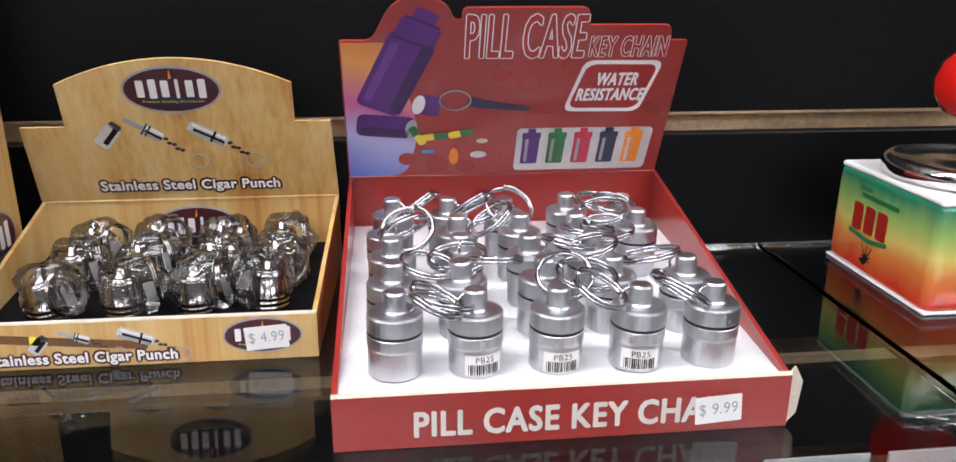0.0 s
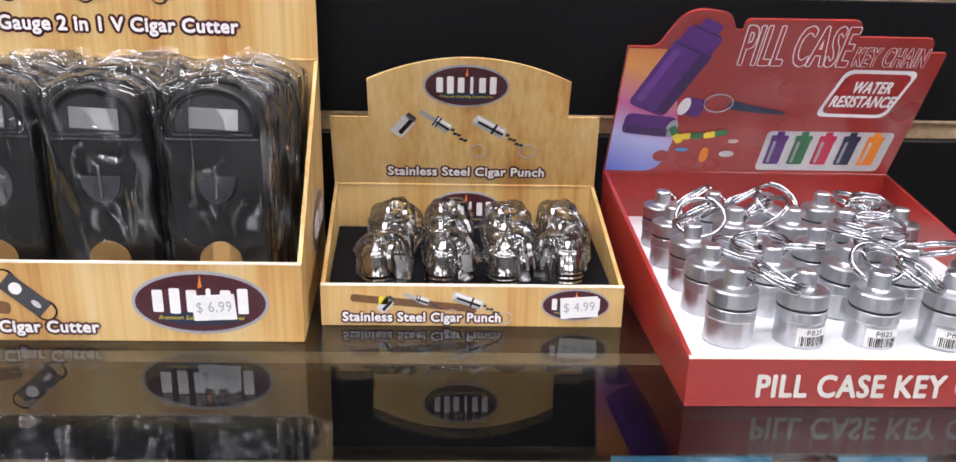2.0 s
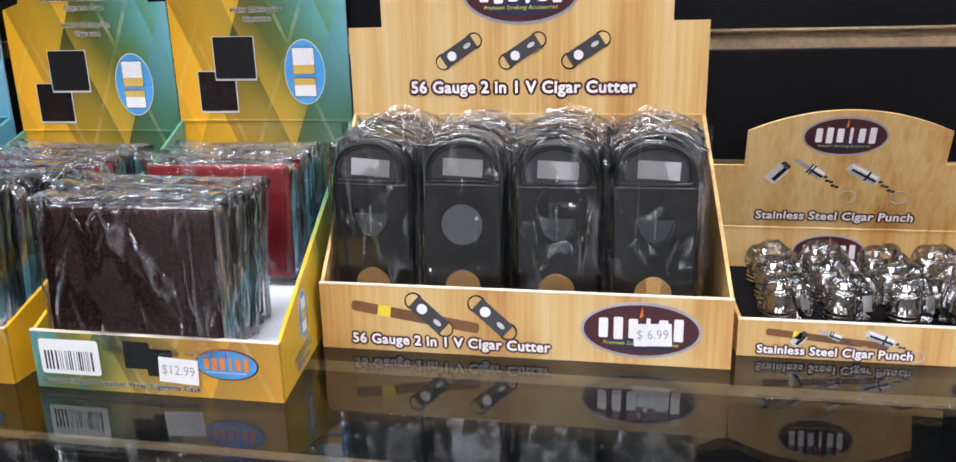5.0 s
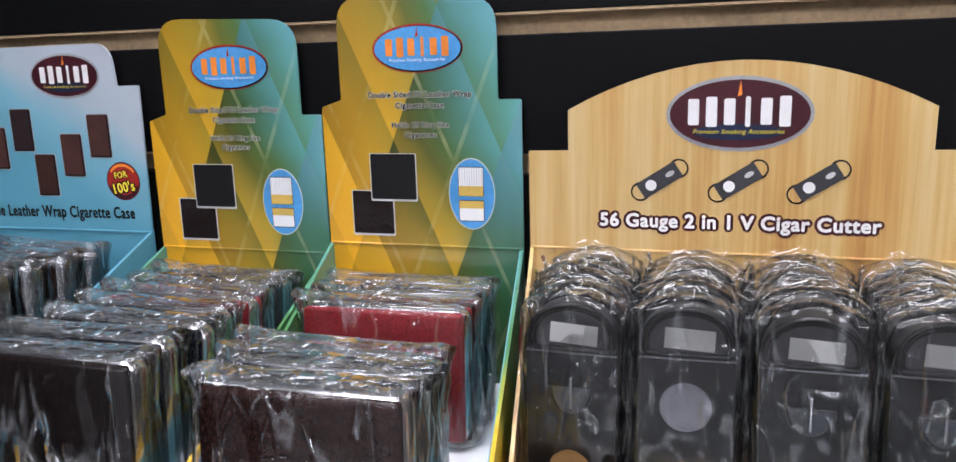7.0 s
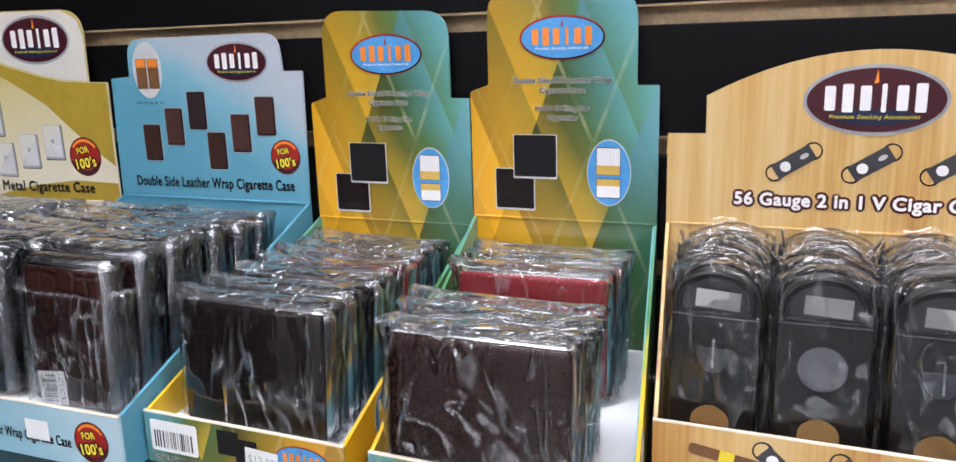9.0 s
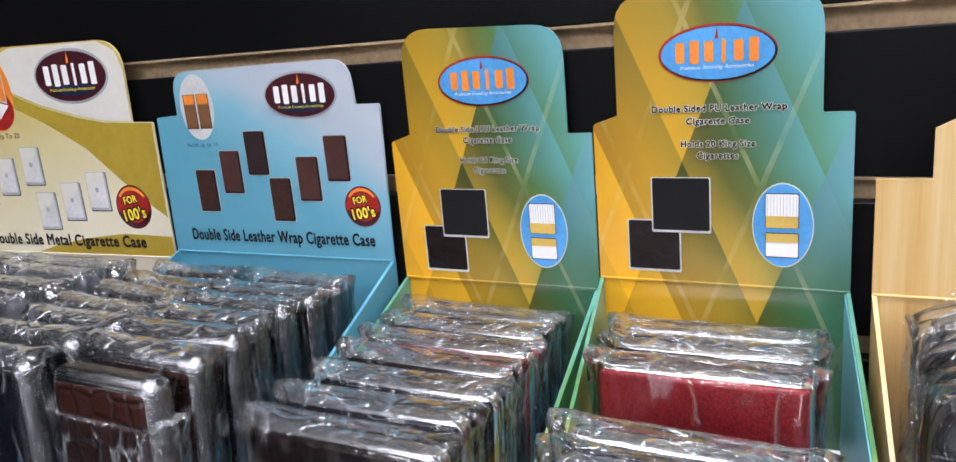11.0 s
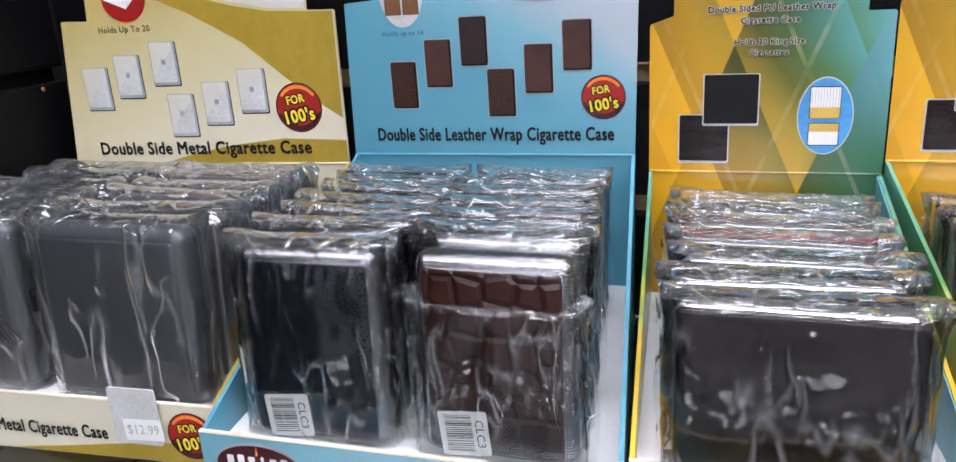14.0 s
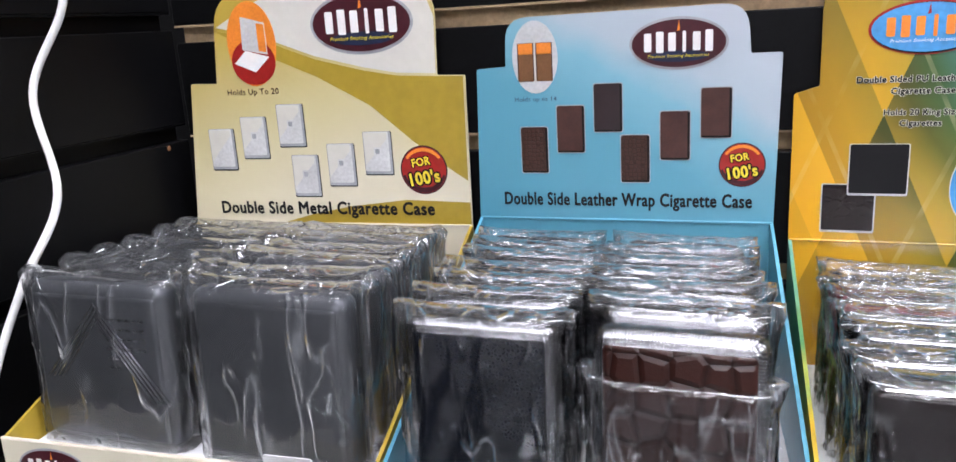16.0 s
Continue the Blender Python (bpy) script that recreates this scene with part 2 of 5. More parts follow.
def glow_mat(name, strength):
    m, nt, b = node_mat(name)
    b.inputs["Base Color"].default_value = (0.8, 0.8, 0.8, 1)
    b.inputs["Emission Color"].default_value = (0.965, 0.955, 1.05, 1)
    b.inputs["Emission Strength"].default_value = strength
    return m


def band_print(name, z_top):
    """Green over yellow over red glaze, blended into one another."""
    m, nt, b = node_mat(name)
    tc = nt.nodes.new("ShaderNodeTexCoord")
    s = nt.nodes.new("ShaderNodeSeparateXYZ")
    link(nt, tc.outputs["Object"], s.inputs[0])
    f = calc(nt, "MULTIPLY_ADD", noise_tex(nt, coords(nt, (1, 1, 0.4)), 60, 3), 0.2, calc(nt, "MULTIPLY_ADD", s.outputs[2], 1.0 / z_top, -0.1))
    link(nt, ramp(nt, f, [(0.08, (0.62, 0.05, 0.02)), (0.3, (0.68, 0.22, 0.05)), (0.46, (0.66, 0.55, 0.15)), (0.62, (0.30, 0.45, 0.12)), (0.85, (0.02, 0.19, 0.10))]),
         b.inputs["Base Color"])
    b.inputs["Roughness"].default_value = 0.12
    b.inputs["Coat Weight"].default_value = 0.6
    return m


M_LAMINATE = plain("black_laminate", (0.0026, 0.0027, 0.0032), 0.5, vary=0.4, scale=20, relief=0.0002, spec=0.13)
M_MDF = plain("raw_fibreboard", (0.50, 0.36, 0.21), 0.85, vary=0.35, scale=60, relief=0.0006)
M_WOOD = wood_print("wood_grain_card")
M_RED = plain("red_card", (0.31, 0.024, 0.019), 0.30, vary=0.12, scale=40, coat=0.3)
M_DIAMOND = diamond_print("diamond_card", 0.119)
M_DIAMOND_FRONT = diamond_print("diamond_front_card", 0.119, True)
M_SIDE = side_print("side_card")
M_TEAL = plain("teal_card", (0.16, 0.42, 0.48), 0.35, vary=0.15, scale=25)
# Printed blue to white; the white top stops are dimmed for weaker light there.
M_BLUE = sweep_print("blue_card", 0.172, [(0.0, (0.075, 0.27, 0.37)), (0.45, (0.105, 0.33, 0.43)), (0.64, (0.20, 0.43, 0.53)), (0.74, (0.40, 0.48, 0.54)), (1.0, (0.47, 0.51, 0.56))], 0.45, 5.0, 0.1)
M_BLUE_FRONT = sweep_print("blue_front_card", 0.172, [(0.0, (0.13, 0.36, 0.45)), (0.5, (0.22, 0.46, 0.55)), (1.0, (0.42, 0.58, 0.64))], 0.9, 4.0, 0.0)
M_CREAM = sweep_print("cream_card", 0.205, [(0.0, (0.68, 0.63, 0.49)), (0.5, (0.60, 0.53, 0.29)), (1.0, (0.50, 0.36, 0.06))], -0.4, 7.0, 0.07)
M_GOLD = plain("gold_ink", (0.38, 0.265, 0.03), 0.4, vary=0.15, scale=30)
M_PALE = plain("pale_ink", (0.62, 0.60, 0.54), 0.4, vary=0.06, scale=30)
M_WHITE = plain("white_ink", (0.82, 0.81, 0.80), 0.45, vary=0.05)
M_STICK = plain("grey_sticker", (0.36, 0.36, 0.35), 0.6, vary=0.08)
M_PAPER = plain("white_sticker", (0.80, 0.80, 0.78), 0.55, vary=0.06)
M_BLACK = plain("black_ink", (0.009, 0.009, 0.010), 0.45, vary=0.2, spec=0.2)
M_GREY = plain("grey_ink", (0.34, 0.35, 0.37), 0.4, vary=0.25, scale=60)
M_SILVERINK = plain("silver_ink", (0.56, 0.56, 0.56), 0.35, vary=0.2, scale=90)
M_BROWNINK = plain("brown_ink", (0.058, 0.022, 0.017), 0.4, vary=0.35, scale=220)
M_DARKINK = plain("dark_brown_ink", (0.024, 0.013, 0.014), 0.4, vary=0.3, scale=220)
M_RECESS = plain("grey_plastic", (0.045, 0.045, 0.05), 0.4, vary=0.2)
M_TAN = plain("tan_ink", (0.17, 0.075, 0.028), 0.45, vary=0.3, scale=150)
M_YELLOW = plain("yellow_ink", (0.78, 0.62, 0.04), 0.4, vary=0.1)
M_TIP = plain("tip_ink", (0.60, 0.40, 0.09), 0.4, vary=0.15)
M_ORANGE = plain("orange_ink", (0.80, 0.24, 0.03), 0.4, vary=0.2)
M_REDINK = plain("red_ink", (0.34, 0.016, 0.013), 0.35, vary=0.2, scale=60)
M_MAROON = plain("maroon_ink", (0.055, 0.008, 0.014), 0.35, vary=0.3, scale=60)
M_NAVY = plain("navy_ink", (0.012, 0.02, 0.055), 0.35, vary=0.3, scale=60)
M_SKY = plain("sky_ink", (0.07, 0.30, 0.62), 0.35, vary=0.25, scale=60)
M_PURPLE = plain("purple_ink", (0.085, 0.012, 0.17), 0.35, vary=0.3, scale=45)
M_GREENINK = plain("green_ink", (0.02, 0.16, 0.05), 0.4, vary=0.25)
M_PINKINK = plain("crimson_ink", (0.48, 0.02, 0.06), 0.4, vary=0.25)
M_FLARE = sweep_print("flare_print", 0.04, [(0.0, (0.10, 0.16, 0.62)), (0.3, (0.42, 0.45, 0.75)), (0.5, (0.55, 0.12, 0.30)), (0.75, (0.75, 0.33, 0.08)), (1.0, (0.60, 0.14, 0.04))], 0.15, 12.0, 0.045)
M_FOAM = plain("white_foam", (0.72, 0.73, 0.74), 0.9, vary=0.05, scale=160, relief=0.0012)
M_FELT = plain("black_foam", (0.007, 0.007, 0.008), 0.95, vary=0.3, scale=160, relief=0.0008, spec=0.08)
M_CARDEDGE = plain("raw_card", (0.62, 0.55, 0.44), 0.8, vary=0.15)
M_ALU = plain("brushed_aluminium", (0.56, 0.57, 0.59), 0.36, 1.0, vary=0.08, scale=90)
M_STEEL = plain("polished_steel", (0.50, 0.50, 0.52), 0.22, 1.0, vary=0.08, scale=90)
M_CHROME = plain("chrome", (0.70, 0.69, 0.68), 0.10, 1.0, vary=0.06, scale=40)
M_NICKEL = plain("dark_nickel", (0.36, 0.345, 0.33), 0.12, 1.0, vary=0.12, scale=60)
M_SATIN = plain("satin_chrome", (0.78, 0.78, 0.79), 0.18, 1.0, vary=0.06, scale=40)
M_KNURL = knurled("knurled_chrome")
M_RUBBER = plain("black_rubber", (0.01, 0.01, 0.011), 0.5)
M_PLASTIC = plain("black_plastic", (0.009, 0.009, 0.010), 0.30, vary=0.25, scale=60, relief=0.0002)
M_BLADE = plain("tinted_steel", (0.34, 0.34, 0.37), 0.26, 1.0, vary=0.2, scale=50)
M_CROC = leather("crocodile_brown", (0.024, 0.007, 0.005), 88, 0.0009, 0.3, 0.45)
M_CROCINK = leather("crocodile_print", (0.040, 0.016, 0.011), 420, 0.0002, 0.3, 0.5)
M_CHOC = leather("chocolate_leather", (0.026, 0.009, 0.007), 420, 0.00010, 0.24)
M_BLACKL = leather("black_leather", (0.006, 0.008, 0.014), 650, 0.00008, 0.26)
M_BLACKC = leather("black_crocodile", (0.012, 0.007, 0.0065), 190, 0.00016, 0.24)
M_REDL = leather("red_leather", (0.26, 0.014, 0.02), 600, 0.0001, 0.28)
M_GUN = plain("gunmetal_case", (0.085, 0.09, 0.102), 0.34, 0.5, vary=0.2, scale=40)
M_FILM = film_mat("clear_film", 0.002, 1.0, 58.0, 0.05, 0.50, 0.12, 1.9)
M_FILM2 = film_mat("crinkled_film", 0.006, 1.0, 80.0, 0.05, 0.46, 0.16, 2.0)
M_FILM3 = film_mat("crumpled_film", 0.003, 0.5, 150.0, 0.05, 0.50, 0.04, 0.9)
# Crimped bag tops get stronger painted glints than the plain film.
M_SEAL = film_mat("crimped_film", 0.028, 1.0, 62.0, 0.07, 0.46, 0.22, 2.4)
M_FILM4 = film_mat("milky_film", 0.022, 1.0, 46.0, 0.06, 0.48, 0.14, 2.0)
M_GLASS = glass_mat("smoked_glass", (0.52, 0.56, 0.56))
M_GLOW = glow_mat("lamp_diffuser", LAMP_WATTS)
M_WALL = plain("painted_wall", (0.20, 0.20, 0.20), 0.8, scale=3)
M_FLOOR = plain("vinyl_floor", (0.17, 0.17, 0.175), 0.5, scale=3)
M_CEIL = plain("ceiling_tile", (0.70, 0.70, 0.68), 0.9, scale=8)
M_CERAMIC = plain("white_ceramic", (0.80, 0.80, 0.78), 0.16, vary=0.04, coat=0.5)
M_BAND = band_print("banded_glaze", 0.056)
M_KNOB = plain("red_enamel", (0.62, 0.012, 0.008), 0.16, vary=0.05, coat=0.8)
M_CABLE = plain("white_cable", (0.74, 0.74, 0.72), 0.5, vary=0.08)
M_CYAN = plain("cyan_card", (0.06, 0.36, 0.52), 0.35, vary=0.15)
M_GREENP = plain("green_plastic", (0.01, 0.20, 0.12), 0.4, vary=0.2)


# ---- building helpers ----
def part(name, bm, material, parent, label="", smooth=False):
    me = bpy.data.meshes.new(name)
    bm.to_mesh(me)
    bm.free()
    me.materials.append(material)
    if smooth:
        me.shade_smooth()
    ob = new(name, me)
    ob.parent = parent
    if label:
        tagged(ob, label)
    return ob


def thing(name, label, category, x=0.0, y=0.0, z=0.0, turn=0.0, group="", kind=""):
    ob = new(name)
    ob.empty_display_size = 0.02
    ob.matrix_basis = pose(x, y, z, 0, 0, turn)
    return tagged(ob, label, category, group, kind)


def quad_box(bm, x0, x1, y0, y1, z0, z1, bevel=0.0, seg=2):
    r = bmesh.ops.create_cube(bm, size=1.0, matrix=Matrix.LocRotScale(((x0 + x1) / 2, (y0 + y1) / 2, (z0 + z1) / 2), None, (x1 - x0, y1 - y0, z1 - z0)))
    if bevel:
        es = list({e for v in r["verts"] for e in v.link_edges})
        bmesh.ops.bevel(bm, geom=es, offset=bevel, segments=seg, affect="EDGES", profile=0.5)
    return bm


def box_bm(*a, **k):
    return quad_box(bmesh.new(), *a, **k)


def hexa(bm, low, high):
    """A solid between two quads of four corners each."""
    a = [bm.verts.new(p) for p in low]
    b = [bm.verts.new(p) for p in high]
    bm.faces.new(a[::-1])
    bm.faces.new(b)
    for i in range(4):
        j = (i + 1) % 4
        bm.faces.new((a[i], a[j], b[j], b[i]))
    return bm


def rounded(points, seg=6):
    """An outline of (u, v, radius) with its corners rounded."""
    out, n = [], len(points)
    for i in range(n):
        u, v, r = points[i]
        if r <= 0:
            out.append((u, v))
            continue
        p, a, b = Vector((u, v)), Vector(points[i - 1][:2]), Vector(points[(i + 1) % n][:2])
        da, db = (a - p), (b - p)
        r = min(r, da.length * 0.5, db.length * 0.5)
        s, e = p + da.normalized() * r, p + db.normalized() * r
        for k in range(seg + 1):
            t = k / seg
            q = s * (1 - t) ** 2 + p * 2 * t * (1 - t) + e * t ** 2
            out.append((q.x, q.y))
    return out


def slab(outline, m, depth, lift=0.0):
    """A flat piece of the outline, its face lifted along the frame's third axis and its thickness behind it."""
    bm = bmesh.new()
    top = [bm.verts.new(m @ Vector((u, v, lift))) for u, v in outline]
    low = [bm.verts.new(m @ Vector((u, v, lift - depth))) for u, v in outline]
    bm.faces.new(top)
    bm.faces.new(low[::-1])
    n = len(outline)
    for i in range(n):
        j = (i + 1) % n
        bm.faces.new((top[j], top[i], low[i], low[j]))
    bmesh.ops.recalc_face_normals(bm, faces=bm.faces)
    return bm


def ellipse(cx, cy, w, h, n=36, turn=0.0):
    c, s = math.cos(radians(turn)), math.sin(radians(turn))
    out = []
    for i in range(n):
        a = 2 * math.pi * i / n
        u, v = w / 2 * math.cos(a), h / 2 * math.sin(a)
        out.append((cx + u * c - v * s, cy + u * s + v * c))
    return out


def bar(cx, cy, w, h, turn=0.0, r=0.0):
    c, s = math.cos(radians(turn)), math.sin(radians(turn))
    pts = rounded([(-w / 2, -h / 2, r), (w / 2, -h / 2, r), (w / 2, h / 2, r), (-w / 2, h / 2, r)], 4)
    return [(cx + u * c - v * s, cy + u * s + v * c) for u, v in pts]


INK = 0.00012


def ink(name, parent, frame_m, outline, material, level=1):
    return part(name, slab(outline, frame_m, INK * 0.6, INK * level), material, parent)


def ink_many(name, parent, frame_m, outlines, material, level=1):
    bm = bmesh.new()
    for o in outlines:
        face = [bm.verts.new(frame_m @ Vector((u, v, INK * level))) for u, v in o]
        bm.faces.new(face)
    bmesh.ops.recalc_face_normals(bm, faces=bm.faces)
    return tagged(part(name, bm, material, parent), kind="stuff")


def text_bm(words, m, cx, cy, width, bold=0.0, shear=0.0, squash=1.0, lift=0.0, turn=0.0, tall=0.0, shared=None):
    cu = bpy.data.curves.new("lettering", "FONT")
    cu.body, cu.align_x, cu.align_y, cu.size, cu.offset, cu.shear = words, "CENTER", "CENTER", 1.0, bold, shear
    cu.resolution_u = 3
    cu.space_character = 1.08
    ob = bpy.data.objects.new("lettering", cu)
    scene.collection.objects.link(ob)
    me = bpy.data.meshes.new_from_object(ob.evaluated_get(bpy.context.evaluated_depsgraph_get()))
    bpy.data.objects.remove(ob)
    bm = bmesh.new()
    bm.from_mesh(me)
    bpy.data.meshes.remove(me)
    xs, ys = [v.co.x for v in bm.verts], [v.co.y for v in bm.verts]
    k = width / (max(xs) - min(xs))
    mx, my = (max(xs) + min(xs)) / 2, (max(ys) + min(ys)) / 2
    if tall:
        squash = tall / ((max(ys) - min(ys)) * k)
    if shared:
        k, mx, my, squash = shared
    elif shared is not None:
        shared.extend((k, mx, my, squash))
    local = Matrix.Translation((cx, cy, lift)) @ Matrix.Rotation(radians(turn), 4, "Z")
    for v in bm.verts:
        x, y = (v.co.x - mx) * k, (v.co.y - my) * k * squash
        v.co = m @ (local @ Vector((x, y, 0)))
    return bm


def stroke(words, m, cx, cy, width, spread, count, lift, step, fit, **k):
    """The words widened on all sides by spread (in letter heights): copies a hair apart, joined."""
    first = text_bm(words, m, cx, cy, width, 0.0, lift=lift, shared=fit, **k)
    r = spread * fit[0]
    u, v, w = (m.to_3x3() @ Vector(a) for a in ((1, 0, 0), (0, 1, 0), (0, 0, 1)))
    faces, pts = [tuple(q.index for q in f.verts) for f in first.faces], [q.co.copy() for q in first.verts]
    first.free()
    verts, all_faces = [], []
    for i in range(count):
        a = 2 * math.pi * (i + 0.5) / count
        d = u * r * math.cos(a) + v * r * math.sin(a) - w * step * i
        all_faces += [tuple(len(verts) + q for q in f) for f in faces]
        verts += [q + d for q in pts]
    me = bpy.data.meshes.new("lettering")
    me.from_pydata(verts, [], all_faces)
    bm = bmesh.new()
    bm.from_mesh(me)
    bpy.data.meshes.remove(me)
    return bm


def lettering(parent, m, words, cx, cy, width, material, edge=None, level=3, bold=0.02, rim=0.05, **k):
    fit = []
    text_bm(words, m, cx, cy, width, 0.0, shared=fit, **k).free()
    spread = bold * 1.3
    n = 6 if bold else 1
    ob = part("lettering", stroke(words, m, cx, cy, width, spread, n, INK * level, INK * 0.06, fit, **k), material, parent)
    if edge:
        part("lettering_edge", stroke(words, m, cx, cy, width, spread + rim * 1.7, 10, INK * (level - 0.5), INK * 0.05, fit, **k), edge, parent)
    return ob


def lathe(profile, seg=28, m=Matrix()):
    bm = bmesh.new()
    rings = []
    for r, z in profile:
        if r < 1e-6:
            rings.append([bm.verts.new(m @ Vector((0, 0, z)))])
        else:
            rings.append([bm.verts.new(m @ Vector((r * math.cos(2 * math.pi * i / seg), r * math.sin(2 * math.pi * i / seg), z))) for i in range(seg)])
    for a, b in zip(rings, rings[1:]):
        for i in range(seg):
            j = (i + 1) % seg
            if len(a) == 1 and len(b) > 1:
                bm.faces.new((a[0], b[j], b[i]))
            elif len(b) == 1 and len(a) > 1:
                bm.faces.new((a[i], a[j], b[0]))
            elif len(a) > 1:
                bm.faces.new((a[i], a[j], b[j], b[i]))
    bmesh.ops.recalc_face_normals(bm, faces=bm.faces)
    return bm


def tube(bm, path, radius, seg=8, closed=False):
    n, rings = len(path), []
    pts = [Vector(p) for p in path]
    ref = None
    for i, p in enumerate(pts):
        a = pts[(i - 1) % n] if closed or i else p
        b = pts[(i + 1) % n] if closed or i < n - 1 else p
        d = (b - a).normalized()
        if ref is None:
            ref = d.orthogonal().normalized()
        ref = (ref - d * ref.dot(d)).normalized()
        side = d.cross(ref)
        rings.append([bm.verts.new(p + (ref * math.cos(2 * math.pi * k / seg) + side * math.sin(2 * math.pi * k / seg)) * radius) for k in range(seg)])
    for i in range(n if closed else n - 1):
        a, b = rings[i], rings[(i + 1) % n]
        for k in range(seg):
            q = (k + 1) % seg
            bm.faces.new((a[k], a[q], b[q], b[k]))
    if not closed:
        bm.faces.new(rings[0][::-1])
        bm.faces.new(rings[-1])
    return bm


def ring_path(r, m, turns=1.0, rise=0.0, n=30, wobble=1.0):
    return [m @ Vector((r * math.cos(2 * math.pi * i / n), r * wobble * math.sin(2 * math.pi * i / n), rise * i / n)) for i in range(int(n * turns))]


def bag(w, d, h, seed, amp=0.0012, cuts=15, fin=0.007, z0=0.0, crumple=0.9, dome=0.0):
    """A loose clear bag round a thing w wide, d deep and h high: long folds, a crumpled top and a crimped strip."""
    bm = bmesh.new()
    bmesh.ops.create_cube(bm, size=1.0)
    bmesh.ops.subdivide_edges(bm, edges=bm.edges[:], cuts=cuts, use_grid_fill=True)
    off = Vector((seed * 7.3, seed * 3.1, seed * 5.7))
    for v in bm.verts:
        p = v.co.copy()
        r = Vector((p.x * w, p.y * d, (p.z + 0.5) * h + z0))
        t = p.z + 0.5
        slant = r.x + r.z * 0.35 * math.sin(seed)
        fold = 1 - 2 * abs(noise.noise(Vector((slant * 75, r.y * 60, r.z * 16)) + off))
        top = noise.noise_vector(Vector((r.x * 95, r.y * 120, r.z * 120)) + off) * (0.2 + crumple * max(0.0, t - 0.8) + 0.5 * max(0.0, 0.15 - t))
        bulge = 0.0010 * (1 - (2 * p.x) ** 2) * math.sin(math.pi * t)
        s = 1 if p.y > 0 else -1
        side = 1 if abs(abs(p.y) - 0.5) < 1e-4 else 0.3
        v.co = r + Vector((0, s * (bulge + amp * (fold - 0.6)) * side, 0)) + top * amp
        if abs(abs(p.x) - 0.5) < 1e-4:
            v.co.x += amp * 1.2 * noise.noise(Vector((seed, r.z * 90, p.y * 3)) + off)
            v.co.y *= 0.55
        v.co.z -= dome * (2 * p.x) ** 2 * max(0.0, t - 0.75) * 4
        if t > 0.9 and abs(p.x) > 0.43 and not dome:
            v.co.x += math.copysign(0.0028, p.x) * (t - 0.9) * 10
            v.co.z += 0.0022 * (t - 0.9) * 10 * (0.5 + noise.noise(Vector((p.x * 9, seed, 4))))
        if t > 0.999:
            v.co.z += 0.14 * d * (1 - (2 * p.y) ** 2)
    for s in (-1, 1):
        rows = []
        for i in range(25):
            t = i / 24
            z = z0 + h * t
            q = noise.noise(Vector((s * 3.0, z * 60, seed)) + off)
            rows.append([bm.verts.new((s * (w / 2 - 0.0004 + k * (0.0019 + 0.0011 * q)), 0.0018 * k * q, z)) for k in range(3)])
        for a, b in zip(rows, rows[1:]):
            for k in range(2):
                bm.faces.new((a[k], a[k + 1], b[k + 1], b[k]))
    n, lines = 36, []
    for k in range(3):
        line = []
        for i in range(n + 1):
            x = (i / n - 0.5) * w * (1.03 + 0.02 * k)
            wave = noise.noise(Vector((x * 110, seed + k * 0.6, k * 0.7)) + off) * 0.0034 * k
            up = fin * 0.5 * k * (0.8 + 0.7 * noise.noise(Vector((x * 90, seed, 9)) + off))
            line.append(bm.verts.new((x, wave, z0 + h - 0.0005 + up - dome * (2 * x / w) ** 2)))
        lines.append(line)
    for a, b in zip(lines, lines[1:]):
        for i in range(n):
            bm.faces.new((a[i], a[i + 1], b[i + 1], b[i]))
    for f in bm.faces:
        if min(v.co.z for v in f.verts) > z0 + h * 0.955 - dome:
            f.material_index = 1
    return bm


def bag_part(bm, film, parent, seal=None):
    """The bag as a part: clear film with a slightly whiter crimped top."""
    ob = part("bag", bm, film, parent, "clear plastic bag", True)
    ob.data.materials.append(seal or M_SEAL)
    return ob


# ---- the display wall, side wall, glass shelves and the shop round them ----
GROOVE, SLOT, PITCH = 0.0732, 0.0105, 0.0762
X_LEFT, X_RIGHT = -0.80, 1.3


def slat_wall(name, label, place, length, slot_mat, lo, hi):
    """Boards with open slots between them; built along x, facing -y, then placed."""
    wall = thing(name, label, "slat wall", kind="structure")
    wall.matrix_basis = place
    part("core", box_bm(0, length, 0.010, 0.03, GROOVE + lo * PITCH, GROOVE + (hi + 1) * PITCH), slot_mat, wall)
    for i in range(lo, hi + 1):
        z0, z1 = GROOVE + i * PITCH, GROOVE + (i + 1) * PITCH - SLOT
        part("panel", box_bm(0, length, 0.0, 0.0095, z0 + 0.0014, z1, bevel=0.0006, seg=1), M_LAMINATE, wall)
        part("slot_edge", box_bm(0, length, 0.0006, 0.0098, z0, z0 + 0.0013), slot_mat, wall)
    return wall


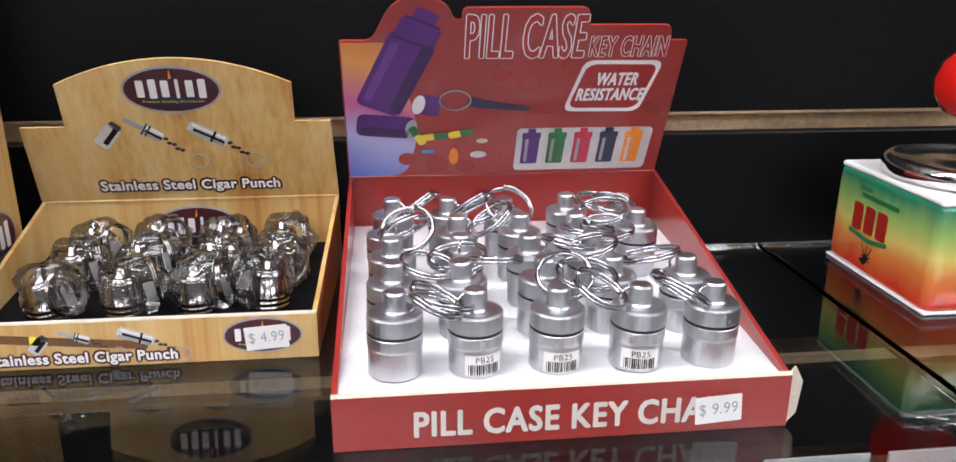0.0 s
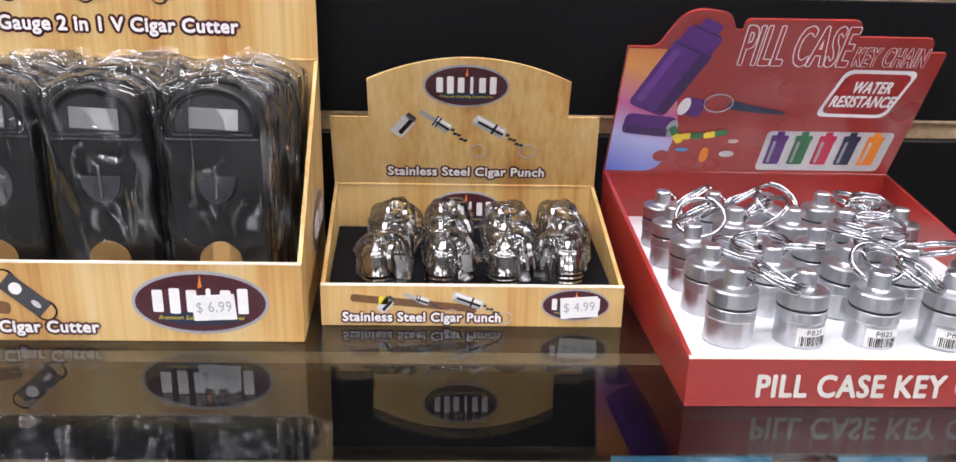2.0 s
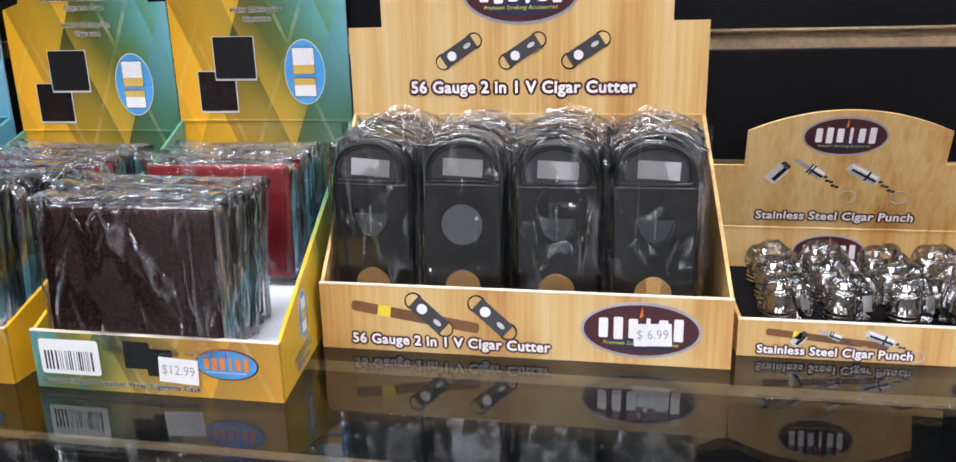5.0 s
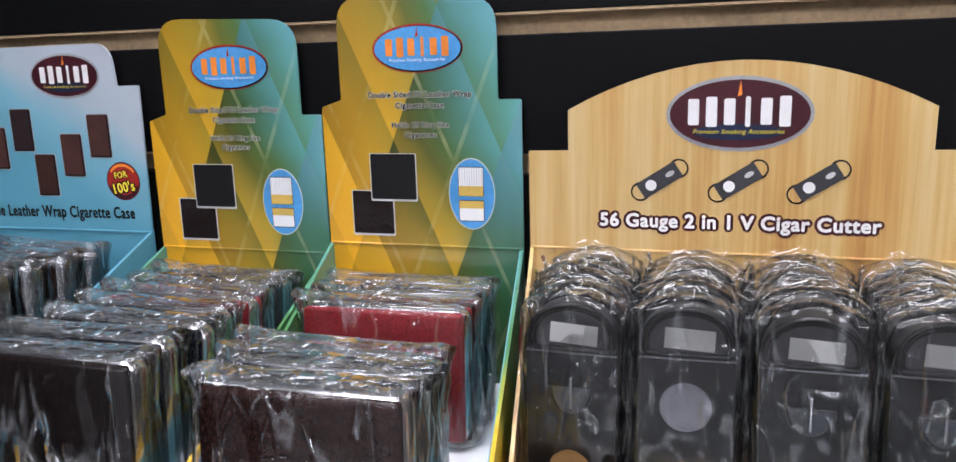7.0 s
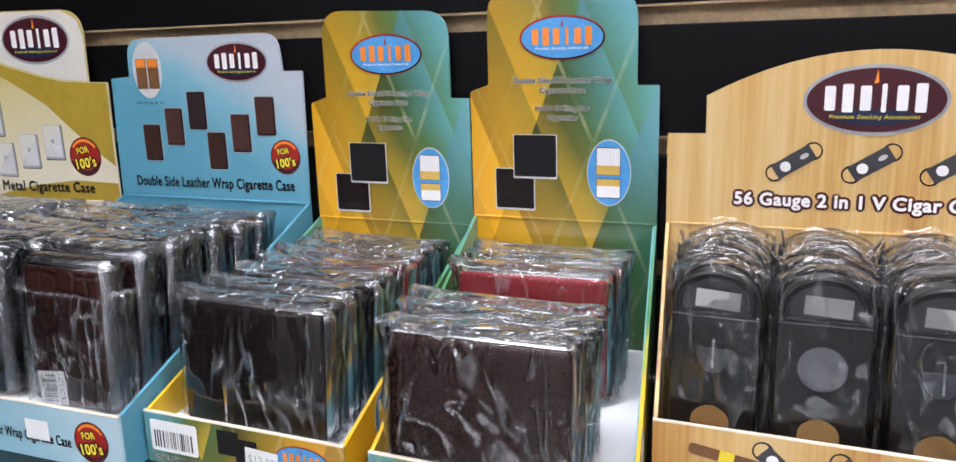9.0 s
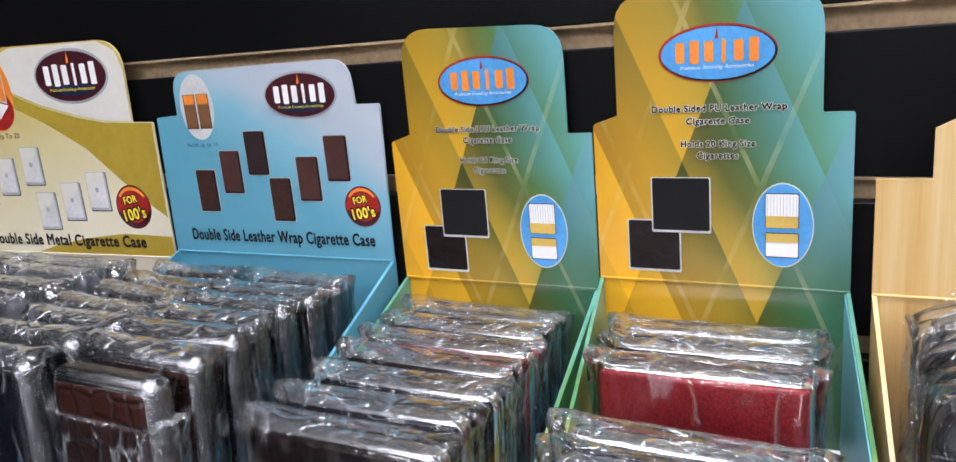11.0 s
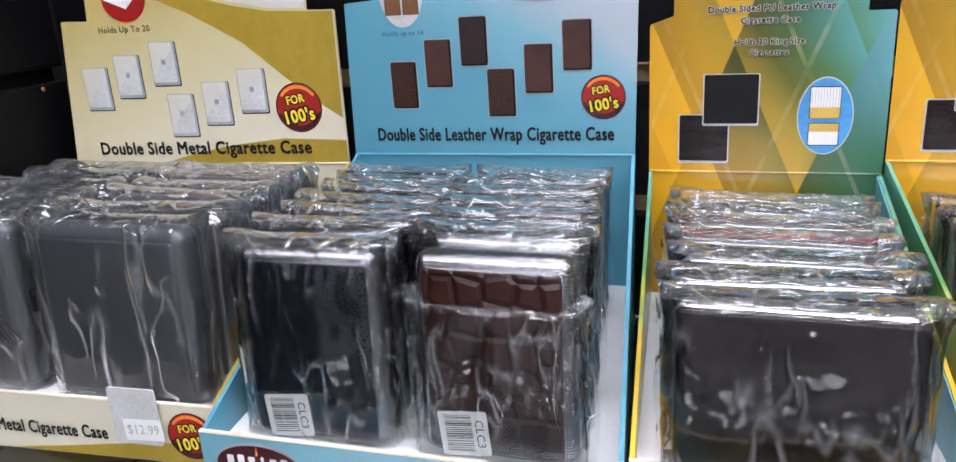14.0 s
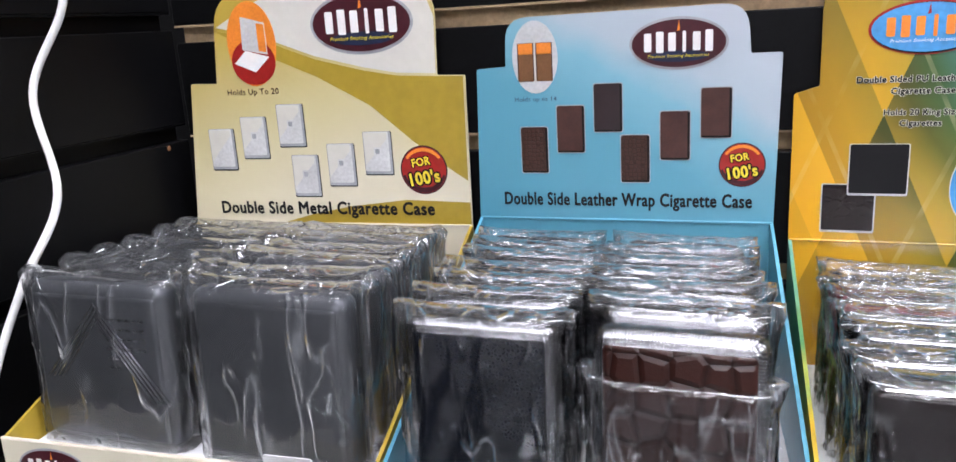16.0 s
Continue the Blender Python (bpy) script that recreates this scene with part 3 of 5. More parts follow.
slat_wall("wall_back", "black laminate slat wall with raw fibreboard slots", Matrix.Translation((X_LEFT, 0, 0)), X_RIGHT - X_LEFT, M_MDF, -5, 7)
slat_wall("wall_left", "black laminate slat wall panel closing the shelf's end", Matrix.Translation((X_LEFT, -0.9, 0.009)) @ pose(0, 0, 0, 0, 0, 90), 0.898, M_LAMINATE, -5, 7)
part("screw_hole", lathe([(0.0, 0.0004), (0.0015, 0.0003), (0.0018, 0.0)], 10, pose(X_LEFT + 0.0003, -0.023, 0.1450, 0, 90, 0)), M_TAN, None).name = "screw_hole"
tagged(bpy.data.objects["screw_hole"], "small brown screw hole in the black side panel", "screw hole", kind="structure")

for nm, x0, x1, z in (("shelf_1", X_LEFT + 0.004, 0.4365, 0.0), ("shelf_2", 0.4385, 1.25, 0.0)):
    sh = new(nm)
    tagged(sh, "polished smoked glass shelf over hanging packs", "glass shelf", kind="structure")
    g = part("glass_pane", box_bm(x0, x1, -0.34, -0.002, z - 0.008, z, bevel=0.0008, seg=2), M_GLASS, sh)
    g.visible_shadow = False


def shop_room():
    for nm, label, cat, b, mt in (
            ("floor", "grey vinyl shop floor", "floor", (-4, 4, -5, 0.04, -1.12, -1.1), M_FLOOR),
            ("ceiling", "white tiled shop ceiling", "ceiling", (-4, 4, -5, 0.04, 1.6, 1.62), M_CEIL),
            ("wall_far", "plain painted shop wall", "wall", (-4, 4, -5.02, -5, -1.1, 1.6), M_WALL),
            ("wall_east", "plain painted shop wall", "wall", (4, 4.02, -5, 0.04, -1.1, 1.6), M_WALL),
            ("wall_west", "plain painted shop wall", "wall", (-4.02, -4, -5, 0.04, -1.1, 1.6), M_WALL),
            ("wall_north", "plain dark wall behind the slat panels", "wall", (-4, 4, 0.04, 0.06, -1.1, 1.6), M_LAMINATE)):
        tagged(part(nm, box_bm(*b), mt, None), label, cat, kind="structure")


shop_room()


def ceiling_light(x, y):
    t = thing("ceiling_light", "white ceiling light with a bright diffuser", "ceiling light", x, y, 1.55, group="ceiling lights")
    bm = bmesh.new()
    for a in ((-0.62, 0.62, -0.32, -0.30), (-0.62, 0.62, 0.30, 0.32), (-0.62, -0.60, -0.30, 0.30), (0.60, 0.62, -0.30, 0.30)):
        quad_box(bm, *a, 0.0, 0.05)
    part("frame", bm, M_CERAMIC, t)
    part("diffuser", box_bm(-0.599, 0.599, -0.299, 0.299, 0.012, 0.02), M_GLOW, t)
    return t


LIGHT = ceiling_light(-0.25, -0.46)
for lx, ly in ((-2.1, -0.46), (1.6, -0.46), (-2.0, -2.5), (-0.1, -2.5), (1.8, -2.5), (-2.0, -4.0), (-0.1, -4.0), (1.8, -4.0)):
    copy_thing(LIGHT, pose(lx, ly, 1.55))


# ---- display boxes ----
def lean_frame(x, y, z, lean):
    """u to the right, v up the card, w out of its face; the card leans forward by that many degrees."""
    a = radians(lean)
    up = Vector((0, -math.sin(a), math.cos(a)))
    out = Vector((0, -math.cos(a), -math.sin(a)))
    m = Matrix.Identity(4)
    m.col[0][:3], m.col[1][:3], m.col[2][:3], m.col[3][:3] = (1, 0, 0), up, out, (x, y, z)
    return m


def display_box(label, x, front, back, yf, yb, hf, hb, outline, lean, card, floor_mat, floor_z, group="", y=0.0, turn=0.0, sides=None, lining=None, face=None):
    """A printed card box: low front, sloping sides, a back and a standing header. front and back are (left, right) from x."""
    t = thing("display_box", label, "display box", x, y, 0, turn, group)
    k = 0.0018
    (f0, f1), (b0, b1) = front, back
    bm = bmesh.new()
    hexa(bm, [(f0, yf, 0.0003), (f1, yf, 0.0003), (f1, yf + k, 0.0003), (f0, yf + k, 0.0003)], [(f0, yf, hf), (f1, yf, hf), (f1, yf + k, hf), (f0, yf + k, hf)])
    part("front_panel", bm, face or card, t)
    for s, fx, bx in ((1, f0, b0), (-1, f1, b1)):
        bm = bmesh.new()
        lo = sorted((0.0, s * k))
        hexa(bm, [(fx + lo[0], yf + k, 0.0003), (fx + lo[1], yf + k, 0.0003), (bx + lo[1], yb, 0.0003), (bx + lo[0], yb, 0.0003)],
             [(fx + lo[0], yf + k, hf), (fx + lo[1], yf + k, hf), (bx + lo[1], yb, hb), (bx + lo[0], yb, hb)])
        bmesh.ops.recalc_face_normals(bm, faces=bm.faces)
        part("side_panel", bm, sides or card, t)
        if lining and s < 0:
            bm = bmesh.new()
            hexa(bm, [(fx - k - 0.0006, yf + k, 0.001), (fx - k - 0.0001, yf + k, 0.001), (bx - k - 0.0001, yb - 0.0005, 0.001), (bx - k - 0.0006, yb - 0.0005, 0.001)],
                 [(fx - k - 0.0006, yf + k, hf - 0.001), (fx - k - 0.0001, yf + k, hf - 0.001), (bx - k - 0.0001, yb - 0.0005, hb - 0.001), (bx - k - 0.0006, yb - 0.0005, hb - 0.001)])
            bmesh.ops.recalc_face_normals(bm, faces=bm.faces)
            part("lining", bm, lining, t, "teal inner face")
    bm = bmesh.new()
    hexa(bm, [(f0, yf - 0.0002, hf), (f1, yf - 0.0002, hf), (f1, yf + k + 0.0002, hf), (f0, yf + k + 0.0002, hf)],
         [(f0, yf + 0.0002, hf + 0.0007), (f1, yf + 0.0002, hf + 0.0007), (f1, yf + k - 0.0002, hf + 0.0007), (f0, yf + k - 0.0002, hf + 0.0007)])
    part("folded_edge", bm, M_CARDEDGE, t)
    part("back_panel", box_bm(b0, b1, yb, yb + k, 0.0003, hb), card, t)
    bm = bmesh.new()
    hexa(bm, [(f0 + k, yf + k, 0.0003), (f1 - k, yf + k, 0.0003), (b1 - k, yb, 0.0003), (b0 + k, yb, 0.0003)],
         [(f0 + k, yf + k, floor_z), (f1 - k, yf + k, floor_z), (b1 - k, yb, floor_z), (b0 + k, yb, floor_z)])
    part("insert", bm, floor_mat, t, "foam insert")
    part("crease", box_bm(b0 + 0.0004, b1 - 0.0004, yb - 0.0008, yb + 0.0004, hb - 0.0007, hb + 0.0006, bevel=0.0004, seg=2), card, t)
    hm = lean_frame(b0, yb, hb, lean)
    part("header", slab(outline, hm, 0.0014), card, t)
    fm = lean_frame(f0, yf, 0.0, 0)
    return t, hm, fm


def logo(parent, m, cx, cy, w, h, style="dark"):
    """An oval badge with plain blocks where its name stands."""
    rim, inner = (M_GREY, M_MAROON) if style == "dark" else (M_REDINK, M_SKY)
    ink("badge_rim", parent, m, ellipse(cx, cy, w, h), rim, 2)
    if style != "dark":
        ink("badge_line", parent, m, ellipse(cx + w * 0.01, cy - h * 0.01, w * 0.97, h * 0.94), M_BLACK, 3)
    ink("badge_face", parent, m, ellipse(cx, cy, w * 0.95, h * 0.90), inner, 4)
    if style == "dark":
        ink("badge_glow", parent, m, ellipse(cx, cy - h * 0.24, w * 0.62, h * 0.22), M_NAVY, 5)
    n, bw = 6, w * 0.74
    for i in range(n):
        wid = bw / n * (0.62 if i != 3 else 0.28)
        c, hh, q = cx - bw / 2 + bw * (i + 0.5) / n, h * (0.40 if i % 2 else 0.35), bw / n * 0.24
        a, b2, lo, hi = c - wid / 2, c + wid / 2, cy + h * 0.03 - hh / 2, cy + h * 0.03 + hh / 2
        o = rounded([(a, lo, q * 0.5), (b2, lo, q * 0.5), (b2, hi, q * 0.5), (a, hi, q * 0.5)], 3)
        ink("badge_block", parent, m, o, M_WHITE if style == "dark" else M_ORANGE, 6)
    ink("badge_flame", parent, m, rounded([(cx - w * 0.012, cy + h * 0.23, 0.0003), (cx + w * 0.02, cy + h * 0.25, 0.0005), (cx + w * 0.008, cy + h * 0.44, 0)], 3),
        M_ORANGE if style == "dark" else M_REDINK, 6)
    lettering(parent, m, "Premium Smoking Accessories", cx, cy - h * 0.24, w * 0.62, M_YELLOW if style == "dark" else M_WHITE, level=7, bold=0.0, shear=0.25)


def price(parent, m, words, cx, cy, w, h, turn=0.0):
    tag = part("price_sticker", slab(bar(cx, cy, w, h, turn, 0.0004), m, 0.0001, INK * 9), M_PAPER, parent, "white printed price sticker")
    part("price_print", text_bm(words, m, cx, cy, w * 0.82, 0.0, lift=INK * 10, turn=turn, squash=1.2), M_GREY, tag)


def barcode(parent, m, cx, cy, w, h, seed, level=9, words="", turn=0.0):
    tag = part("barcode_label", slab(bar(cx, cy, w, h, turn, w * 0.06), m, 0.0001, INK * level), M_PAPER, parent, "white barcode label")
    rnd = random.Random(seed)
    c, s = math.cos(radians(turn)), math.sin(radians(turn))
    bars, u = [], -w * 0.42
    while u < w * 0.40:
        bw = rnd.choice((0.008, 0.014, 0.022)) * w * 1.4
        du, dv = u + bw / 2, -h * 0.10
        bars.append(bar(cx + du * c - dv * s, cy + du * s + dv * c, bw, h * 0.55, turn))
        u += bw + rnd.choice((0.012, 0.02, 0.03)) * w * 1.3
    ink_many("bars", tag, m, bars, M_BLACK, level + 1)
    if words:
        part("print", text_bm(words, m, cx - h * 0.33 * s, cy + h * 0.33 * c, w * 0.62, 0.0, lift=INK * (level + 1), turn=turn), M_BLACK, tag)


def cigar_ink(parent, m, x0, y0, x1, y1, w):
    a, b = Vector((x0, y0)), Vector((x1, y1))
    d = b - a
    c, turn = (a + b) / 2, math.degrees(math.atan2(d.y, d.x))
    ink("cigar_print", parent, m, bar(c.x, c.y, d.length, w, turn, w * 0.4), M_TAN, 2)
    q = a + d * 0.26
    ink("cigar_band", parent, m, bar(q.x, q.y, w * 1.2, w * 1.05, turn), M_YELLOW, 3)


def cutter_ink(parent, m, cx, cy, length, w, turn):
    c, s = math.cos(radians(turn)), math.sin(radians(turn))
    at = lambda d: (cx + d * c, cy + d * s)
    for d in (-0.36, 0.36):
        o = ellipse(*at(d * length), w * 1.1, w * 1.1, 22)
        ink("loop_print", parent, m, o, M_BLACK, 2)
        ink("loop_hole", parent, m, ellipse(*at(d * length * 1.03), w * 0.86, w * 0.86, 22), M_WOOD, 3)
    ink("body_print", parent, m, bar(cx, cy, length * 0.72, w, turn, w * 0.1), M_RECESS, 4)
    ink("dot_print", parent, m, ellipse(*at(-0.16 * length), w * 0.62, w * 0.62, 20), M_WHITE, 5)
    ink("slot_print", parent, m, ellipse(*at(0.2 * length), w * 0.55, w * 0.28, 16, turn), M_SILVERINK, 5)


def punch_ink(parent, m, cx, cy, k, turn, kind):
    c, s = math.cos(radians(turn)), math.sin(radians(turn))
    at = lambda d, e=0.0: (cx + (d * c - e * s) * k, cy + (d * s + e * c) * k)
    if kind == 0:
        ink("cap_print", parent, m, bar(*at(0), k * 1.5, k * 0.95, turn, k * 0.15), M_SILVERINK, 3)
        ink("cap_shade", parent, m, bar(*at(0.1, -0.16), k * 1.2, k * 0.3, turn), M_BLACK, 4)
        ink("cap_tip", parent, m, bar(*at(0.85), k * 0.4, k * 0.7, turn, k * 0.15), M_RECESS, 3)
        return
    n, w = (2.5, 0.8) if kind == 2 else (1.4, 0.75)
    ink("punch_print", parent, m, bar(*at(0), k * n, k * w, turn, k * 0.28), M_SILVERINK, 3)
    ink("punch_shade", parent, m, bar(*at(0.1, -0.08), k * n * 0.8, k * 0.18, turn), M_BLACK, 4)
    ink("punch_glint", parent, m, bar(*at(0.0, 0.2), k * n * 0.85, k * 0.17, turn), M_WHITE, 4)
    ink("punch_tone", parent, m, bar(*at(0.0, -0.28), k * n * 0.9, k * 0.18, turn), M_GREY, 4)
    ink("punch_tip", parent, m, bar(*at(-1.25 if kind == 1 else 0.35), k * 1.2 if kind == 1 else k * 0.16, k * 0.34 if kind == 1 else k * w, turn), M_GREY if kind == 1 else M_BLACK, 5)
    if kind == 1:
        for q in (-0.55, -0.3):
            ink("punch_rib", parent, m, bar(*at(q), k * 0.12, k * w * 1.15, turn), M_RECESS, 5)
    links = [ellipse(*at(n / 2 + 0.15 + 0.3 * i, 0.06 * (-1) ** i - 0.05 * i), k * 0.34, k * 0.24, 10) for i in range(5)]
    ink_many("chain_print", parent, m, links, M_RECESS, 3)
    bm = bmesh.new()
    e = at(3.25, -0.35)
    tube(bm, [m @ Vector((u, v, INK * 3)) for u, v in ellipse(*e, k * 1.15, k * 1.0, 24)], k * 0.045, 4, True)
    part("ring_print", bm, M_GREY, parent)


# pill case box
W = 0.160
red_outline = rounded([(0, 0, 0), (W + 0.002, 0, 0), (W, 0.0815, 0.0012), (0.1515, 0.0815, 0), (0.1510, 0.0897, 0.004), (0.1125, 0.0897, 0), (0.1115, 0.0988, 0.005),
                       (0.0545, 0.0985, 0.005), (0.0545, 0.0925, 0), (0.0510, 0.0922, 0.002), (0.0470, 0.1015, 0.008), (0.0250, 0.1045, 0.014), (0.0145, 0.0820, 0.004), (0, 0.0820, 0.0012)])
red, hm, fm = display_box("dark red card box of aluminium pill cases, shaped header", 0.212, (0, 0.1515), (0, 0.163), -0.187, -0.005, 0.0195, 0.044, red_outline, 28.5, M_RED, M_FOAM, 0.0175)
ink("glow_print", red, hm, rounded([(0.0006, 0.0006, 0), (0.030, 0.0006, 0.01), (0.036, 0.03, 0.02), (0.030, 0.055, 0.01), (0.022, 0.0812, 0.004), (0.0006, 0.0812, 0)]), M_FLARE, 1)
ink("bottle_print", red, hm, bar(0.0245, 0.0635, 0.0225, 0.044, -24, 0.004), M_PURPLE, 2)
ink("bottle_cap_print", red, hm, bar(0.0350, 0.0865, 0.0195, 0.011, -24, 0.003), M_PURPLE, 3)
ink("bottle_neck_print", red, hm, bar(0.0380, 0.0935, 0.011, 0.008, -24, 0.002), M_PURPLE, 4)
ink("bottle_sheen", red, hm, bar(0.0180, 0.0655, 0.004, 0.034, -24, 0.0015), plain("violet_ink", (0.14, 0.035, 0.26), 0.3), 4)
M_PLUM = plain("plum_ink", (0.035, 0.005, 0.075), 0.3)
ink("bottle_shade", red, hm, bar(0.0318, 0.0605, 0.006, 0.040, -24, 0.002), M_PLUM, 4)
ink("cap_line", red, hm, bar(0.0328, 0.0812, 0.0205, 0.0013, -24), M_PLUM, 5)
ink("cap_line", red, hm, bar(0.0372, 0.0918, 0.0165, 0.0010, -24), M_PLUM, 5)
ink("open_bottle_shade", red, hm, bar(0.0190, 0.0300, 0.024, 0.0045, -6, 0.002), M_PLUM, 4)
ink("open_bottle_print", red, hm, bar(0.0195, 0.0335, 0.028, 0.0135, -6, 0.004), M_PURPLE, 3)
ink("open_bottle_mouth", red, hm, ellipse(0.0320, 0.0315, 0.006, 0.012, 20, -8), M_GREY, 4)
ink("loose_cap_print", red, hm, bar(0.0400, 0.0460, 0.012, 0.0115, -12, 0.002), M_PURPLE, 3)
ink("loose_cap_rim", red, hm, ellipse(0.0355, 0.0465, 0.006, 0.0115, 20, -12), M_WHITE, 4)
bm = bmesh.new()
tube(bm, [hm @ Vector((u, v, INK * 5)) for u, v in ellipse(0.0530, 0.0490, 0.015, 0.0115, 26)], 0.0004, 4, True)
part("key_ring_print", bm, M_GREY, red)
ink("key_print", red, hm, rounded([(0.058, 0.0455, 0.002), (0.066, 0.0440, 0.002), (0.0895, 0.0420, 0), (0.0900, 0.0438, 0), (0.071, 0.0478, 0.002), (0.060, 0.0510, 0.003)]), M_NAVY, 4)
for u, v, a, c1, c2 in ((0.0350, 0.0275, -60, M_GREENINK, M_YELLOW), (0.0435, 0.0268, 8, M_YELLOW, M_GREENINK), (0.0565, 0.0285, 14, M_YELLOW, M_GREENINK)):
    ink("capsule_print", red, hm, bar(u - 0.003 * math.cos(radians(a)), v - 0.003 * math.sin(radians(a)), 0.0068, 0.0042, a, 0.0018), c1, 5)
    ink("capsule_print", red, hm, bar(u + 0.003 * math.cos(radians(a)), v + 0.003 * math.sin(radians(a)), 0.0068, 0.0042, a, 0.0018), c2, 6)
for u, v, w, h, c in ((0.0675, 0.0235, 0.006, 0.003, M_CARDEDGE), (0.066, 0.0145, 0.0085, 0.0045, M_SILVERINK), (0.0535, 0.0135, 0.005, 0.011, M_ORANGE), (0.0405, 0.017, 0.007, 0.0025, M_SKY)):
    ink("pill_print", red, hm, ellipse(u, v, w, h, 18), c, 5)
for u, v, w in ((0.088, 0.058, 0.012), (0.096, 0.034, 0.016), (0.108, 0.068, 0.012), (0.074, 0.064, 0.010), (0.082, 0.014, 0.012), (0.045, 0.008, 0.012), (0.06, 0.006, 0.010), (0.03, 0.012, 0.009)):
    ink("droplet_print", red, hm, ellipse(u, v, w, w * 0.9, 20), plain("dark_red_drop", (0.32, 0.04, 0.035), 0.25), 1.5)
lettering(red, hm, "PILL CASE", 0.0840, 0.0842, 0.0545, M_REDINK, M_WHITE, 5, 0.02, 0.025, tall=0.0225)
lettering(red, hm, "KEY CHAIN", 0.1325, 0.0788, 0.0365, M_REDINK, M_WHITE, 5, 0.02, 0.025, tall=0.0108)
para = lambda g: rounded([(0.1080 - g, 0.0430 - g, 0.005), (0.1430 + g * 0.7, 0.0425 - g, 0.005), (0.1495 + g, 0.0690 + g, 0.005), (0.1145 - g * 0.7, 0.0693 + g, 0.005)])
ink("badge_edge", red, hm, para(0.0018), M_WHITE, 2)
ink("badge_face", red, hm, para(-0.0004), M_REDINK, 3)
lettering(red, hm, "WATER", 0.1305, 0.0605, 0.0195, M_WHITE, level=5, bold=0.04, shear=0.2, tall=0.0070)
lettering(red, hm, "RESISTANCE", 0.1285, 0.0515, 0.0335, M_WHITE, level=5, bold=0.04, shear=0.2, tall=0.0070)
ink("strip_print", red, hm, bar(0.1200, 0.0168, 0.0700, 0.0280, 0, 0.003), M_SILVERINK, 2)
for i, c in enumerate((M_PURPLE, M_GREENINK, M_PINKINK, M_NAVY, M_ORANGE)):
    u = 0.0925 + i * 0.0133
    ink("case_print", red, hm, bar(u, 0.0165, 0.0088, 0.018, 0, 0.0012), c, 4)
    ink("case_cap_print", red, hm, bar(u, 0.0262, 0.0095, 0.004, 0, 0.001), c, 5)
    ink("case_sheen_print", red, hm, bar(u - 0.002, 0.0165, 0.0016, 0.015), M_SILVERINK if i == 4 else M_GREY, 6)
    ink("case_knob_print", red, hm, bar(u, 0.0292, 0.004, 0.003, 0, 0.0006), c, 4)
lettering(red, fm, "PILL CASE KEY CHAIN", 0.0790, 0.0088, 0.106, M_PALE, level=3, bold=0.03, tall=0.0088)
price(red, fm, "$ 9.99", 0.1265, 0.0088, 0.0160, 0.0100, 4)
part("torn_edge", slab(rounded([(0, 0, 0), (0.0035, 0.004, 0), (0.0045, 0.016, 0), (0.0015, 0.0215, 0), (0, 0.0195, 0)]), Matrix.Translation((0.1515, -0.186, 0.0005)) @ pose(0, 0, 0, 90, 0, 0), 0.0008), M_CARDEDGE, red, "torn raw card edge")

# cigar punch box
W = 0.147


def arch(u0, u1, v0, v1, n=16):
    return [(u0 + (u1 - u0) * i / n, v0 + (v1 - v0) * (1 - (2 * i / n - 1) ** 2)) for i in range(n + 1)][::-1]


pun_outline = [(0, 0), (W - 0.002, 0), (W - 0.0035, 0.0425), (0.1265, 0.0425)] + arch(0.0205, 0.1265, 0.0625, 0.075) + [(0.0205, 0.041), (0.0, 0.041)]
pun, hm, fm = display_box("wood-grain card box of wrapped steel cigar punches", 0.0615, (0.0085, 0.1410), (0, W - 0.002), -0.119, -0.008, 0.019, 0.0355, pun_outline, 16, M_WOOD, M_FELT, 0.0105)
logo(pun, hm, 0.0720, 0.0596, 0.045, 0.0238)
punch_ink(pun, hm, 0.0385, 0.0360, 0.0082, 50, 0)
punch_ink(pun, hm, 0.0595, 0.0375, 0.0076, -33, 1)
punch_ink(pun, hm, 0.0850, 0.0365, 0.0078, -29, 2)
lettering(pun, hm, "Stainless Steel Cigar Punch", 0.0730, 0.0080, 0.086, M_WHITE, M_MAROON, 3, 0.030, 0.085)
cigar_ink(pun, fm, 0.013, 0.0135, 0.068, 0.0085, 0.0035)
punch_ink(pun, fm, 0.028, 0.0100, 0.0048, 50, 0)
punch_ink(pun, fm, 0.044, 0.0125, 0.0045, -20, 1)
punch_ink(pun, fm, 0.0640, 0.0125, 0.0056, -20, 2)
lettering(pun, fm, "Stainless Steel Cigar Punch", 0.0440, 0.0040, 0.069, M_WHITE, M_MAROON, 5, 0.030, 0.085)
logo(pun, fm, 0.1115, 0.0108, 0.0305, 0.0150)
logo(pun, lean_frame(0, -0.008, 0, 0), 0.0730, 0.0210, 0.0420, 0.0220)
price(pun, fm, "$ 4.99", 0.1130, 0.0100, 0.0165, 0.0098, 4)

